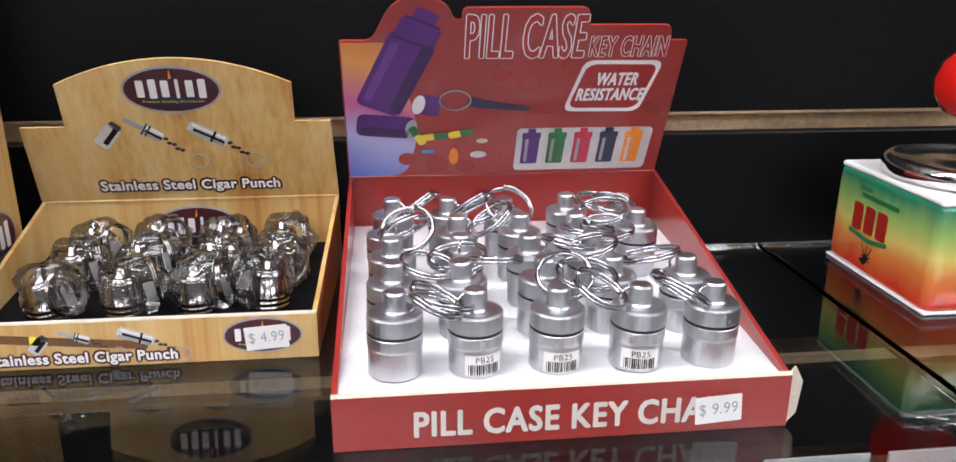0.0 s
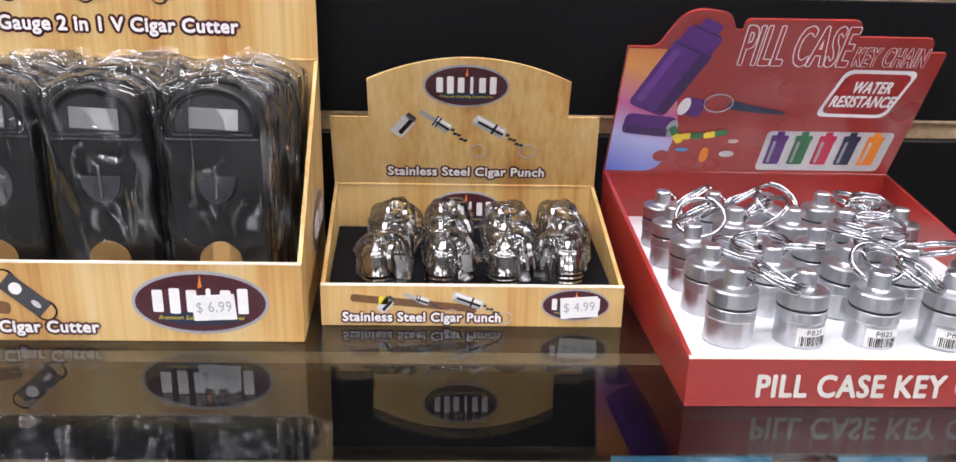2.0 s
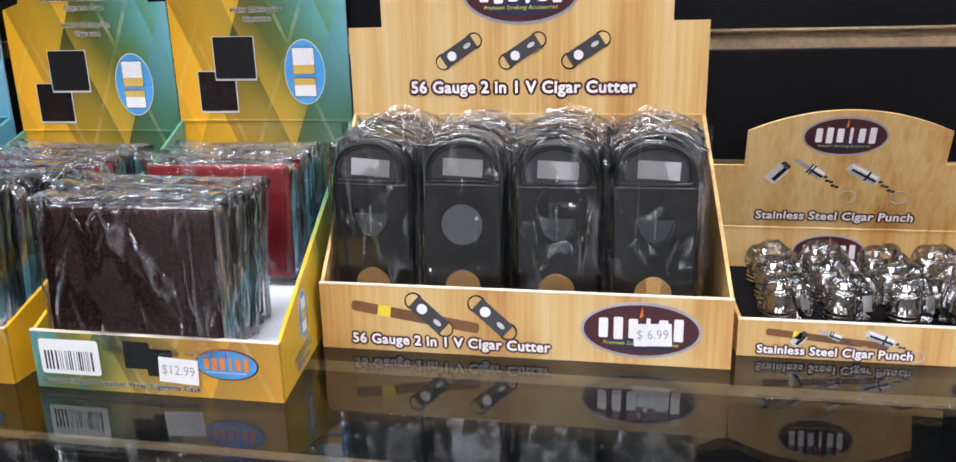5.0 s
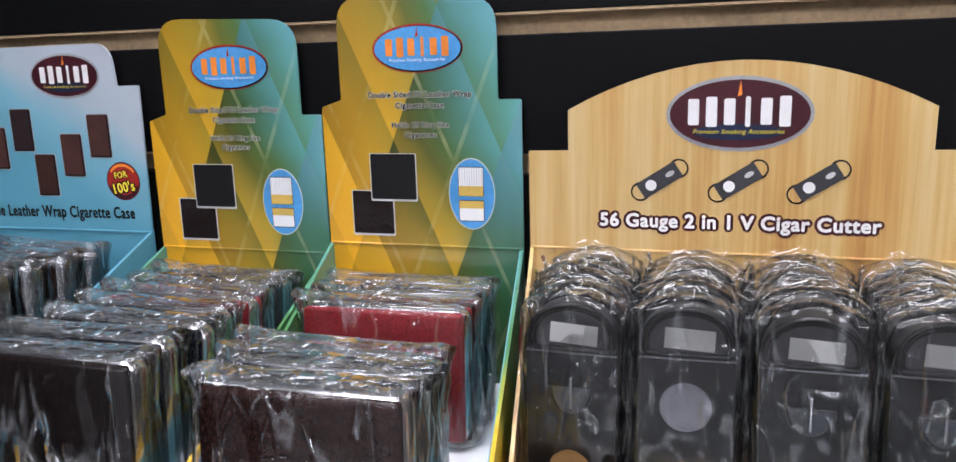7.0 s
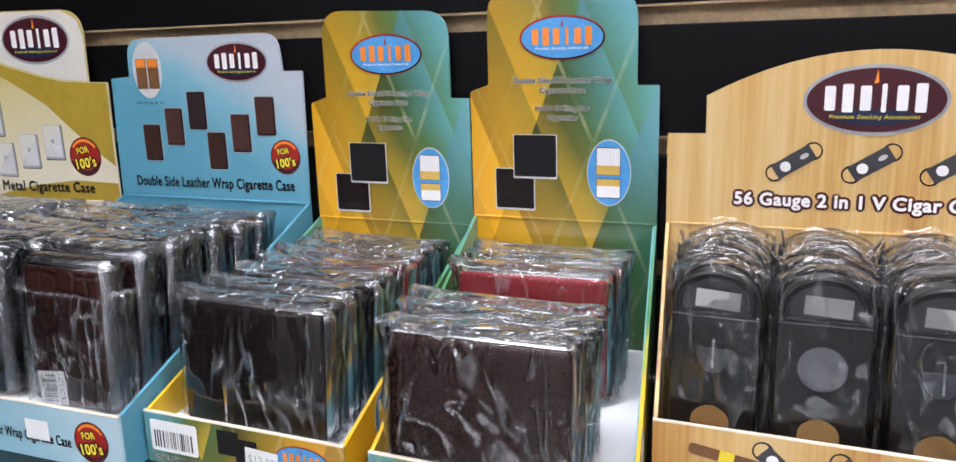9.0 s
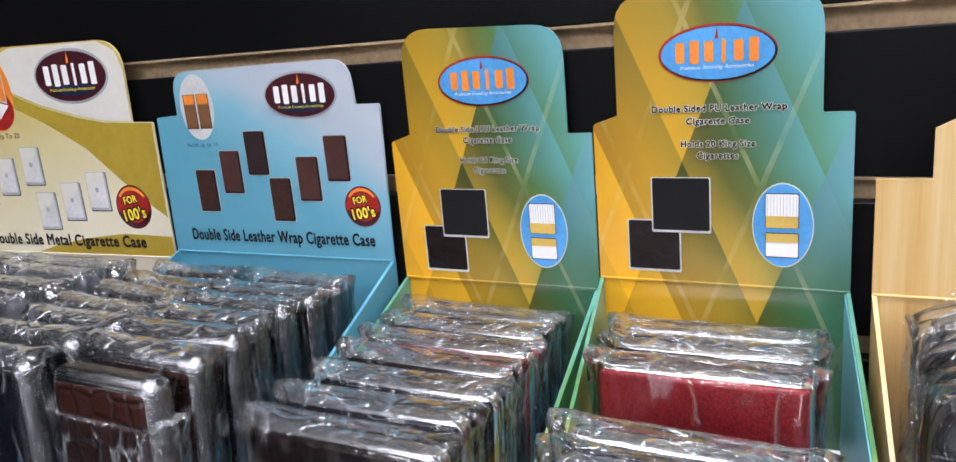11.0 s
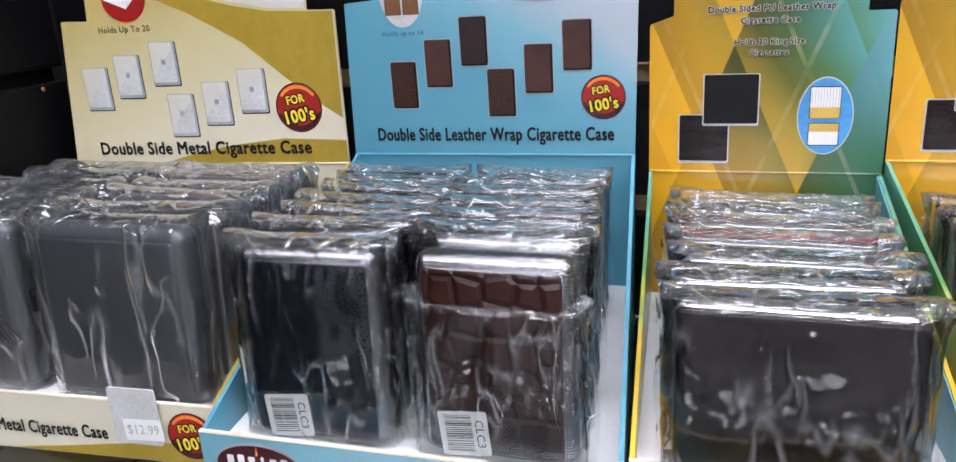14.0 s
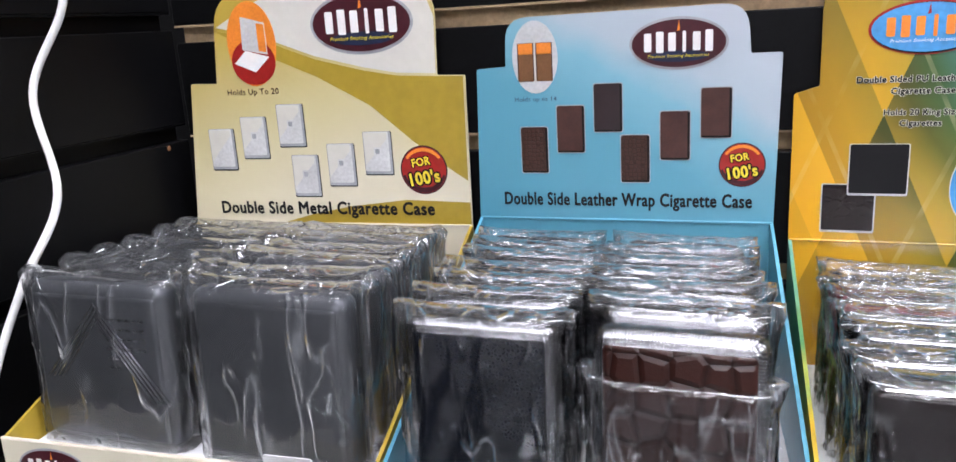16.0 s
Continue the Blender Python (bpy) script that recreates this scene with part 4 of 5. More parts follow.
# cigar cutter box
W = 0.206
cut_outline = [(0, 0), (W, 0), (W, 0.0515), (0.1865, 0.0515)] + arch(0.0205, 0.1865, 0.0712, 0.0935) + [(0.0205, 0.0507), (0.0, 0.0505)]
cut, hm, fm = display_box("wood-grain card box packed with bagged black cigar cutters", -0.148, (0.0140, 0.2135), (0, W), -0.1360, -0.028, 0.0345, 0.105, cut_outline, 1, M_WOOD, M_FELT, 0.012)
logo(cut, hm, 0.1022, 0.0685, 0.067, 0.0357)
for u in (0.0660, 0.1030, 0.1390):
    cutter_ink(cut, hm, u, 0.0363, 0.0300, 0.0088, 33)
lettering(cut, hm, "56 Gauge 2 in 1 V Cigar Cutter", 0.1020, 0.0148, 0.1300, M_WHITE, M_MAROON, 3, 0.030, 0.085)
cigar_ink(cut, fm, 0.0165, 0.0240, 0.0810, 0.0145, 0.0055)
cutter_ink(cut, fm, 0.0560, 0.0205, 0.028, 0.0085, -42)
cutter_ink(cut, fm, 0.0875, 0.0205, 0.028, 0.0085, -42)
lettering(cut, fm, "56 Gauge 2 in 1 V Cigar Cutter", 0.0660, 0.0060, 0.0990, M_WHITE, M_MAROON, 6, 0.030, 0.085)
logo(cut, fm, 0.1580, 0.0178, 0.0560, 0.0280)
d = Vector((-0.0075, 0.108, 0)).normalized()
sm = Matrix.Identity(4)
sm.col[0][:3], sm.col[1][:3], sm.col[2][:3], sm.col[3][:3] = d, (0, 0, 1), Vector((d.y, -d.x, 0)), (0.2135, -0.1360, 0)
logo(cut, sm, 0.0740, 0.0310, 0.0560, 0.0300)
price(cut, fm, "$ 6.99", 0.1635, 0.0160, 0.0175, 0.0112, 3)

# twin leather-case boxes with the diamond print
W = 0.119


def green_box(x, front, hb):
    o = rounded([(0, 0, 0), (W, 0, 0), (W, 0.083, 0.0015), (0.106, 0.083, 0.001), (0.106, 0.1375, 0.017), (0.0125, 0.1412, 0.017), (0.0125, 0.084, 0.001), (0, 0.080, 0.0015)])
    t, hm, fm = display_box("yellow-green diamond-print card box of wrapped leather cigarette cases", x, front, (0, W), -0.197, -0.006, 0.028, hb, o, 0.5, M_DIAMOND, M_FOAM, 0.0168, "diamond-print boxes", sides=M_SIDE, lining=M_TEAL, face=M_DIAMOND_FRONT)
    logo(t, hm, 0.0605, 0.1115, 0.0535, 0.0265, "bright")
    for words, v, w in (("Double Sided PU Leather Wrap", 0.0860, 0.061), ("Cigarette Case", 0.0800, 0.0285), ("Holds 20 King Size", 0.0692, 0.0340), ("Cigarettes", 0.0636, 0.0188)):
        lettering(t, hm, words, 0.0605, v, w, M_BLACK, M_PALE, 4, 0.028, 0.032)
    ink("case_edge", t, hm, bar(0.0290, 0.0185, 0.0268, 0.0270, 0, 0.001), M_SILVERINK, 2)
    ink("case_print", t, hm, bar(0.0290, 0.0188, 0.0254, 0.0252, 0, 0.001), M_BLACKC, 3)
    ink("case_edge", t, hm, bar(0.0427, 0.0396, 0.0288, 0.0278, 0, 0.001), M_SILVERINK, 4)
    ink("case_print", t, hm, bar(0.0427, 0.0400, 0.0276, 0.0262, 0, 0.001), M_BLACK, 5)
    ink("oval_edge", t, hm, ellipse(0.0896, 0.0307, 0.0272, 0.0408), M_PALE, 2)
    ink("oval_face", t, hm, ellipse(0.0896, 0.0307, 0.0262, 0.0396), M_SKY, 3)
    for v, h in ((0.0378, 0.0168), (0.0212, 0.0122)):
        ink("open_case_edge", t, hm, bar(0.0893, v, 0.0150, h, 0, 0.0006), M_NAVY, 4)
        ink("open_case_print", t, hm, bar(0.0893, v, 0.0142, h - 0.001, 0, 0.0006), M_WHITE, 5)
    ink_many("row_print", t, hm, [bar(0.0830 + i * 0.0014, 0.0378, 0.0002, 0.0150, 0) for i in range(10)], M_GREY, 6)
    ink("tip_print", t, hm, bar(0.0893, 0.0325, 0.0142, 0.0056), M_TIP, 7)
    ink("tip_print", t, hm, bar(0.0893, 0.0248, 0.0142, 0.0042), M_TIP, 7)
    barcode(t, fm, 0.0195, 0.0165, 0.030, 0.017, 5)
    ink("case_print", t, fm, bar(0.0530, 0.0190, 0.0130, 0.0130, 0, 0.001), M_BLACK, 3)
    ink("case_print", t, fm, bar(0.0640, 0.0160, 0.0130, 0.0130, 0, 0.001), M_BLACK, 5)
    lettering(t, fm, "Double Sided PU Leather Wrap Cigarette Case", 0.0430, 0.0040, 0.078, M_BLACK, M_PALE, 4, 0.028, 0.032)
    logo(t, fm, 0.0960, 0.0170, 0.0300, 0.0150, "bright")
    price(t, fm, "$12.99", 0.0730, 0.0130, 0.0190, 0.0120, -3)
    for sx0, sx1 in ((front[1], W),):
        d = Vector((sx1 - sx0, 0.19, 0)).normalized()
        sm = Matrix.Identity(4)
        sm.col[0][:3], sm.col[1][:3], sm.col[2][:3], sm.col[3][:3] = d, (0, 0, 1), Vector((d.y, -d.x, 0)), (sx0, -0.196, 0)
        ink("oval_edge", t, sm, ellipse(0.040, 0.026, 0.016, 0.025), M_PALE, 2)
        ink("oval_face", t, sm, ellipse(0.040, 0.026, 0.015, 0.0235), M_SKY, 3)
        ink("open_case_print", t, sm, bar(0.040, 0.026, 0.007, 0.017), M_WHITE, 4)
        ink("tip_print", t, sm, bar(0.040, 0.026, 0.007, 0.006), M_TIP, 5)
        for j, (ww, lw) in enumerate((("Holds 20 King", 0.03), ("Cigarettes", 0.022))):
            lettering(t, sm, ww, 0.035, 0.0095 - j * 0.005, lw, M_WHITE, M_BLACK, 4, 0.0, 0.05)
    return t


green_a = green_box(-0.396, (0.014, 0.133), 0.0908)
green_b = green_box(-0.276, (0.026, 0.147), 0.0980)


def round_badge(t, m, cx, cy, d):
    ink("badge_rim", t, m, ellipse(cx, cy, d, d), M_MAROON, 2)
    ink("badge_face", t, m, ellipse(cx, cy, d * 0.94, d * 0.94), M_REDINK, 3)
    arc = [radians(35 + 110 * i / 12) for i in range(13)]
    ink("badge_sheen", t, m, [(cx + d * 0.45 * math.cos(a), cy + d * 0.45 * math.sin(a)) for a in arc] + [(cx + d * 0.40 * math.cos(a), cy + d * 0.38 * math.sin(a)) for a in arc[::-1]], M_ORANGE, 4)
    low = [radians(195 + 150 * i / 12) for i in range(13)]
    ink("badge_shade", t, m, [(cx + d * 0.465 * math.cos(a), cy + d * 0.465 * math.sin(a)) for a in low] + [(cx + d * 0.42 * math.cos(a), cy + d * 0.36 * math.sin(a)) for a in low[::-1]], M_MAROON, 4)
    lettering(t, m, "FOR", cx - d * 0.05, cy + d * 0.17, d * 0.38, M_YELLOW, M_BLACK, 6, 0.03, 0.06, turn=9, squash=1.15)
    lettering(t, m, "100's", cx + d * 0.01, cy - d * 0.15, d * 0.62, M_YELLOW, M_BLACK, 6, 0.03, 0.06, turn=9, squash=1.15)


# blue box of leather-wrapped cases
W = 0.172
o = rounded([(0, 0, 0), (W, 0, 0), (W + 0.002, 0.0935, 0.0015), (0.158, 0.0935, 0.001), (0.156, 0.1200, 0.013), (0.022, 0.1190, 0.013), (0.021, 0.0915, 0.001), (0.003, 0.0905, 0.0015)])
blue, hm, fm = display_box("sky-blue card box with two rows of wrapped leather cigarette cases", -0.576, (0.0155, 0.1880), (0, W), -0.2090, -0.0005, 0.031, 0.0995, o, 0.5, M_BLUE, M_FOAM, 0.0195, "", -0.0100, 1.7, face=M_BLUE_FRONT)
logo(blue, hm, 0.1200, 0.1005, 0.0530, 0.0285)
ink("oval_print", blue, hm, ellipse(0.0390, 0.0962, 0.0272, 0.0415), M_SILVERINK, 2)
for du in (-0.0055, 0.0055):
    ink("open_case_print", blue, hm, bar(0.0390 + du, 0.0935, 0.0098, 0.0220, 0, 0.0006), M_BROWNINK, 3)
    ink("row_print", blue, hm, bar(0.0390 + du, 0.0905, 0.0085, 0.0155, 0, 0.0003), M_TAN, 4)
    ink("tip_print", blue, hm, bar(0.0390 + du, 0.1010, 0.0085, 0.0065, 0, 0.0003), M_ORANGE, 4)
lettering(blue, hm, "Holds up to 14", 0.0385, 0.0718, 0.0252, M_NAVY, level=2, bold=0.0)
for u, v, c in ((0.0368, 0.0420, M_CROCINK), (0.0590, 0.0542, M_BROWNINK), (0.0810, 0.0662, M_DARKINK), (0.0962, 0.0366, M_CROCINK), (0.1185, 0.0498, M_BROWNINK), (0.1406, 0.0622, M_BROWNINK)):
    ink("case_edge", blue, hm, bar(u, v, 0.0172, 0.0284, 0, 0.0015), M_GREY, 2)
    ink("case_print", blue, hm, bar(u, v, 0.0162, 0.0274, 0, 0.0015), c, 3)
    ink("case_side_print", blue, hm, bar(u + 0.0074, v, 0.0012, 0.0268, 0, 0.0004), M_BLACK, 4)
    ink("case_foot_print", blue, hm, bar(u, v - 0.0131, 0.0156, 0.0010, 0, 0.0004), M_BLACK, 4)
round_badge(blue, hm, 0.1547, 0.0331, 0.0250)
lettering(blue, hm, "Double Side Leather Wrap Cigarette Case", 0.0885, 0.0112, 0.1435, M_BLACK, level=3, bold=0.032, tall=0.0100)
logo(blue, fm, 0.0260, 0.0180, 0.0400, 0.0210)
lettering(blue, fm, "Double Side Leather Wrap Cigarette Case", 0.0930, 0.0120, 0.092, M_BLACK, level=3, bold=0.032, tall=0.0075)
round_badge(blue, fm, 0.153, 0.0150, 0.0225)
ink("sticker", blue, fm, bar(0.117, 0.017, 0.016, 0.011), M_PAPER, 6)

# cream and gold box of metal cases
W = 0.203
o = rounded([(0, 0, 0), (W, 0, 0), (W + 0.001, 0.0945, 0.0015), (0.186, 0.0950, 0.001), (0.188, 0.1505, 0.022), (0.0370, 0.1525, 0.022), (0.0310, 0.0950, 0.001), (0.0110, 0.0955, 0.0015)])
cream, hm, fm = display_box("cream and gold card box of wrapped metal cigarette cases", -0.786, (0.010, 0.2110), (0, W), -0.1950, -0.0005, 0.030, 0.0925, o, 0.5, M_CREAM, M_FOAM, 0.018, "", -0.0205, 4.2, sides=M_GOLD)
swoosh = [(0.0340, 0.1290), (0.055, 0.1250), (0.077, 0.1185), (0.105, 0.108), (0.1375, 0.0998), (0.160, 0.0958), (0.186, 0.0945), (0.2028, 0.0940), (0.2020, 0.0290), (0.190, 0.037), (0.1672, 0.0547), (0.140, 0.078), (0.105, 0.097), (0.065, 0.114)]
ink("swoosh_print", cream, hm, swoosh, M_GOLD, 1)
ink("corner_print", cream, hm, [(0.0360, 0.1310), (0.055, 0.1270), (0.077, 0.1205), (0.105, 0.110), (0.1375, 0.1018), (0.160, 0.0975), (0.1855, 0.0962), (0.1865, 0.130), (0.182, 0.143), (0.168, 0.1500), (0.085, 0.1510), (0.065, 0.145), (0.050, 0.138)], M_PALE, 1)
ink("foot_print", cream, hm, [(0.070, 0.0005), (0.2025, 0.0005), (0.2025, 0.015), (0.160, 0.0165), (0.120, 0.012), (0.090, 0.006)], M_GOLD, 1)
logo(cream, hm, 0.1390, 0.1285, 0.0690, 0.0380)
ink("oval_print", cream, hm, ellipse(0.0610, 0.1195, 0.0355, 0.0540), M_ORANGE, 2)
ink("oval_low", cream, hm, ellipse(0.0610, 0.1080, 0.0320, 0.0290), M_REDINK, 3)
ink("open_case_print", cream, hm, [(0.054, 0.1160), (0.072, 0.1125), (0.072, 0.1325), (0.055, 0.1370)], M_SILVERINK, 4)
ink("open_case_print", cream, hm, [(0.047, 0.1075), (0.062, 0.1015), (0.073, 0.1110), (0.056, 0.1155)], M_WHITE, 4)
ink("tip_print", cream, hm, [(0.066, 0.1150), (0.0715, 0.1140), (0.0715, 0.1315), (0.066, 0.1325)], M_ORANGE, 5)
lettering(cream, hm, "Holds Up To 20", 0.0575, 0.0885, 0.0380, M_BROWNINK, level=2, bold=0.01)
for u, v in ((0.0290, 0.0512), (0.0545, 0.0588), (0.0825, 0.0664), (0.0898, 0.0328), (0.1162, 0.0400), (0.1425, 0.0474)):
    ink("case_edge", cream, hm, bar(u + 0.0003, v - 0.0004, 0.0200, 0.0286, 0, 0.0012), M_RECESS, 2)
    ink("case_print", cream, hm, bar(u, v, 0.0192, 0.0278, 0, 0.0012), M_GREY, 3)
    ink("case_face", cream, hm, bar(u - 0.0006, v + 0.0008, 0.0172, 0.0256, 0, 0.0012), M_SILVERINK, 4)
    ink("case_sheen", cream, hm, [(u - 0.0088, v - 0.008), (u + 0.0070, v + 0.009), (u + 0.0070, v + 0.0128), (u - 0.0088, v + 0.0128)], M_PALE, 5)
    if u > 0.05:
        ink("case_mark", cream, hm, bar(u, v + 0.001, 0.0050, 0.0052, 0, 0.0008), M_SILVERINK, 6)
        ink("case_mark", cream, hm, bar(u, v + 0.001, 0.0030, 0.0032, 0, 0.0008), M_GREY, 7)
round_badge(cream, hm, 0.1730, 0.0361, 0.0316)
lettering(cream, hm, "Double Side Metal Cigarette Case", 0.1000, 0.0095, 0.1560, M_BLACK, level=3, bold=0.032, tall=0.0108)
logo(cream, fm, 0.030, 0.0165, 0.042, 0.0220)
lettering(cream, fm, "Double Side Metal Cigarette Case", 0.095, 0.0120, 0.098, M_BLACK, level=3, bold=0.032, tall=0.0085)
round_badge(cream, fm, 0.188, 0.0150, 0.0235)
ink("foot_print", cream, fm, [(0.090, 0.0005), (0.2020, 0.0005), (0.2020, 0.0125), (0.160, 0.009), (0.120, 0.004)], M_GOLD, 1)
tag = part("case_tag", slab(bar(0.163, 0.0245, 0.024, 0.028, 0, 0.0015), fm, 0.0008, 0.003), M_SILVERINK, cream, "small silver card tag")
price(cream, Matrix.Translation((0, -0.0028, 0)) @ fm, "$12.99", 0.167, 0.0185, 0.0195, 0.0105, 2)


# ---- goods ----
def pill_case(seed, label, coded):
    """A knurl-free aluminium pill vial with a sealing ring, a drilled knob and split rings."""
    t = thing("pill_case", label, "pill case", group="pill cases")
    R = 0.0094
    part("body", lathe([(0, 0), (R * 0.97, 0), (R * 0.97, 0.0095), (R * 0.99, 0.0098), (R, 0.0102), (R, 0.0139), (R * 0.93, 0.0144), (0, 0.0144)], 32), M_ALU, t, smooth=False)
    part("o_ring", lathe([(R * 0.9, 0.0140), (R * 0.985, 0.0142), (R * 0.995, 0.0147), (R * 0.985, 0.0152), (R * 0.9, 0.0154)], 28), M_RUBBER, t, "black rubber sealing ring", True)
    part("cap", lathe([(R * 0.9, 0.0152), (R, 0.0153), (R, 0.0206), (R * 0.95, 0.0213), (R * 0.80, 0.0217), (R * 0.48, 0.0217), (R * 0.42, 0.0222), (R * 0.42, 0.0280), (R * 0.36, 0.0286), (0, 0.0287)], 32), M_ALU, t)
    rnd = random.Random(seed)
    a = rnd.uniform(-180, 180)
    loop = bmesh.new()
    tube(loop, ring_path(0.0042, Matrix.Translation((0, 0, 0.0250)) @ pose(0, 0, 0, 0, 0, a) @ pose(0.0028, 0, -0.001, 90, 0, 0), 1, 0, 20, 0.8), 0.00055, 7, True)
    part("link", loop, M_STEEL, t, "bright steel link", True)
    ring = bmesh.new()
    rr = rnd.uniform(0.0095, 0.0112)
    tilt = rnd.uniform(14, 44)
    m = pose(0, 0, 0.0242, 0, 0, a) @ pose(rr + 0.0045, 0, rnd.uniform(-0.001, 0.0025), rnd.uniform(-12, 12), tilt * rnd.choice((-1, 0.4)), 0)
    tube(ring, ring_path(rr, m, 2.05, 0.0013, 34), 0.00072, 7)
    part("split_ring", ring, M_STEEL, t, "bright steel split ring", True)
    if coded:
        # label wrapped round the front of the body
        bm = bmesh.new()
        n, wid = 10, 0.0135
        prev = None
        for i in range(n + 1):
            q = -math.pi / 2 + (i / n - 0.5) * wid / R
            c = Vector((math.cos(q) * (R + 0.0001), math.sin(q) * (R + 0.0001), 0))
            pair = (bm.verts.new(c + Vector((0, 0, 0.0012))), bm.verts.new(c + Vector((0, 0, 0.0085))))
            if prev:
                bm.faces.new((prev[0], pair[0], pair[1], prev[1]))
            prev = pair
        tag = part("barcode_label", bm, M_PAPER, t, "white barcode label")
        bm = bmesh.new()
        rb = random.Random(3)
        u = -0.0056
        while u < 0.0052:
            w = rb.choice((0.0002, 0.0003, 0.0005))
            for q0, q1 in ((u, u + w),):
                vs = []
                for uu, zz in ((q0, 0.0014), (q1, 0.0014), (q1, 0.0052), (q0, 0.0052)):
                    q = -math.pi / 2 + uu / R
                    vs.append(bm.verts.new((math.cos(q) * (R + 0.00022), math.sin(q) * (R + 0.00022), zz)))
                bm.faces.new(vs)
            u += w + rb.choice((0.0002, 0.0003, 0.0004))
        tagged(part("bars", bm, M_BLACK, tag), kind="stuff")
        tb = text_bm("PB25", Matrix(), 0.0, 0.0068, 0.0062)
        for v in tb.verts:
            q = -math.pi / 2 + v.co.x / R
            v.co = Vector((math.cos(q) * (R + 0.00022), math.sin(q) * (R + 0.00022), v.co.y))
        part("print", tb, M_BLACK, tag)
    return t


VIAL_TEXT = "satin aluminium pill case with steel key ring"
masters = [pill_case(s, VIAL_TEXT, False) for s in (2, 5, 9, 12, 17, 23)] + [pill_case(31, VIAL_TEXT + " and a barcode", True), pill_case(37, VIAL_TEXT + " and a barcode", True)]
used = set()
rnd = random.Random(11)
for row in range(5):
    for col in range(5):
        if (row, col) == (2, 4):
            continue
        x = 0.2325 + col * 0.0272 + rnd.uniform(-0.0015, 0.0015)
        y = -0.167 + row * 0.0278 + rnd.uniform(-0.0015, 0.0015)
        n = (6 if col != 2 else 7) if row == 0 and 0 < col < 4 else rnd.randrange(6)
        own = random.Random((2, 5, 9, 12, 17, 23, 31, 37)[n]).uniform(-180, 180)
        spin = rnd.uniform(-65, 65) - own if col == 0 else rnd.uniform(115, 245) - own if col == 4 else rnd.uniform(0, 360)
        m = pose(x, y, 0.0172 + rnd.uniform(0, 0.001), rnd.uniform(-1.5, 1.5), rnd.uniform(-2, 2), (rnd.uniform(-18, 18) if n > 5 else spin))
        if n in used:
            copy_thing(masters[n], m)
        else:
            masters[n].matrix_basis = m
            used.add(n)


def cigar_punch(seed):
    t = thing("cigar_punch", "chrome cigar punch in a crumpled clear bag", "cigar punch", group="cigar punches")
    R = 0.0077
    part("body", lathe([(0, 0), (R, 0), (R * 1.08, 0.0008), (R * 1.08, 0.0019), (R * 0.98, 0.0024), (R * 1.08, 0.0030), (R * 1.08, 0.0041), (R * 0.98, 0.0046), (R * 1.06, 0.0052), (R * 1.06, 0.0062),
                        (R * 0.98, 0.0068), (R * 0.90, 0.0150), (R * 0.86, 0.0156), (R * 0.80, 0.0158), (R * 0.80, 0.0168), (R * 0.74, 0.0172), (R * 0.3, 0.0176), (R * 0.26, 0.0200), (0, 0.0203)], 26), M_NICKEL, t, smooth=True)
    rnd = random.Random(seed)
    bm = bmesh.new()
    a = rnd.uniform(-25, 25)
    for i in range(7):
        c = pose(0, 0, 0.0208, 0, 0, a) @ pose(0.0012 + i * 0.0021, 0, 0.0005 - 0.00045 * i * i * 0.5, 90 * (i % 2), 15, 0)
        tube(bm, ring_path(0.0017, c, 1, 0, 12, 0.7), 0.0004, 6, True)
    part("chain", bm, M_NICKEL, t, smooth=True)
    bm = bmesh.new()
    tube(bm, ring_path(0.0095, pose(0, 0, 0.013, 0, 0, a) @ pose(0.0105, 0, 0, 0, 84, 0), 2.0, 0.001, 30), 0.0006, 6)
    part("key_ring", bm, M_NICKEL, t, smooth=True)
    bm = bmesh.new()
    bmesh.ops.create_icosphere(bm, subdivisions=4, radius=1.0)
    off = Vector((seed * 3.7, seed, 1.3))
    for v in bm.verts:
        d = v.co.copy()
        k = 0.98 + 0.20 * noise.noise(d * 1.8 + off) + 0.12 * (1 - 2 * abs(noise.noise(d * 4.2 + off)))
        v.co = Vector((d.x * 0.0132 * k + 0.0038, d.y * 0.0106 * k, 0.0118 + d.z * 0.0125 * k))
        v.co.z = max(v.co.z, 0.0002)
    part("bag", bm, M_FILM3, t, "crumpled clear plastic bag", True)
    part("tag", slab(bar(0.0115, 0.0105, 0.0042, 0.0085, 12, 0.0006), lean_frame(0, -0.0035, 0, 0), 0.0003), M_STICK, t, "small white paper tag")
    return t


pm = [cigar_punch(s) for s in (1, 2, 3, 4)]
for row in range(3):
    for col in range(4):
        m = pose(0.0925 + col * 0.0292 + rnd.uniform(-0.0015, 0.0015), -0.092 + row * 0.0275 + rnd.uniform(-0.002, 0.002), 0.0106, rnd.uniform(-4, 4), rnd.uniform(-4, 4), rnd.uniform(-40, 40) if row else (-6, 4, 12, 172)[col])
        if row == 0:
            pm[col].matrix_basis = m
        else:
            copy_thing(pm[(col + row) % 4], m)


M_BOXTAN = plain("box_tan", (0.46, 0.27, 0.10), 0.5, vary=0.15)


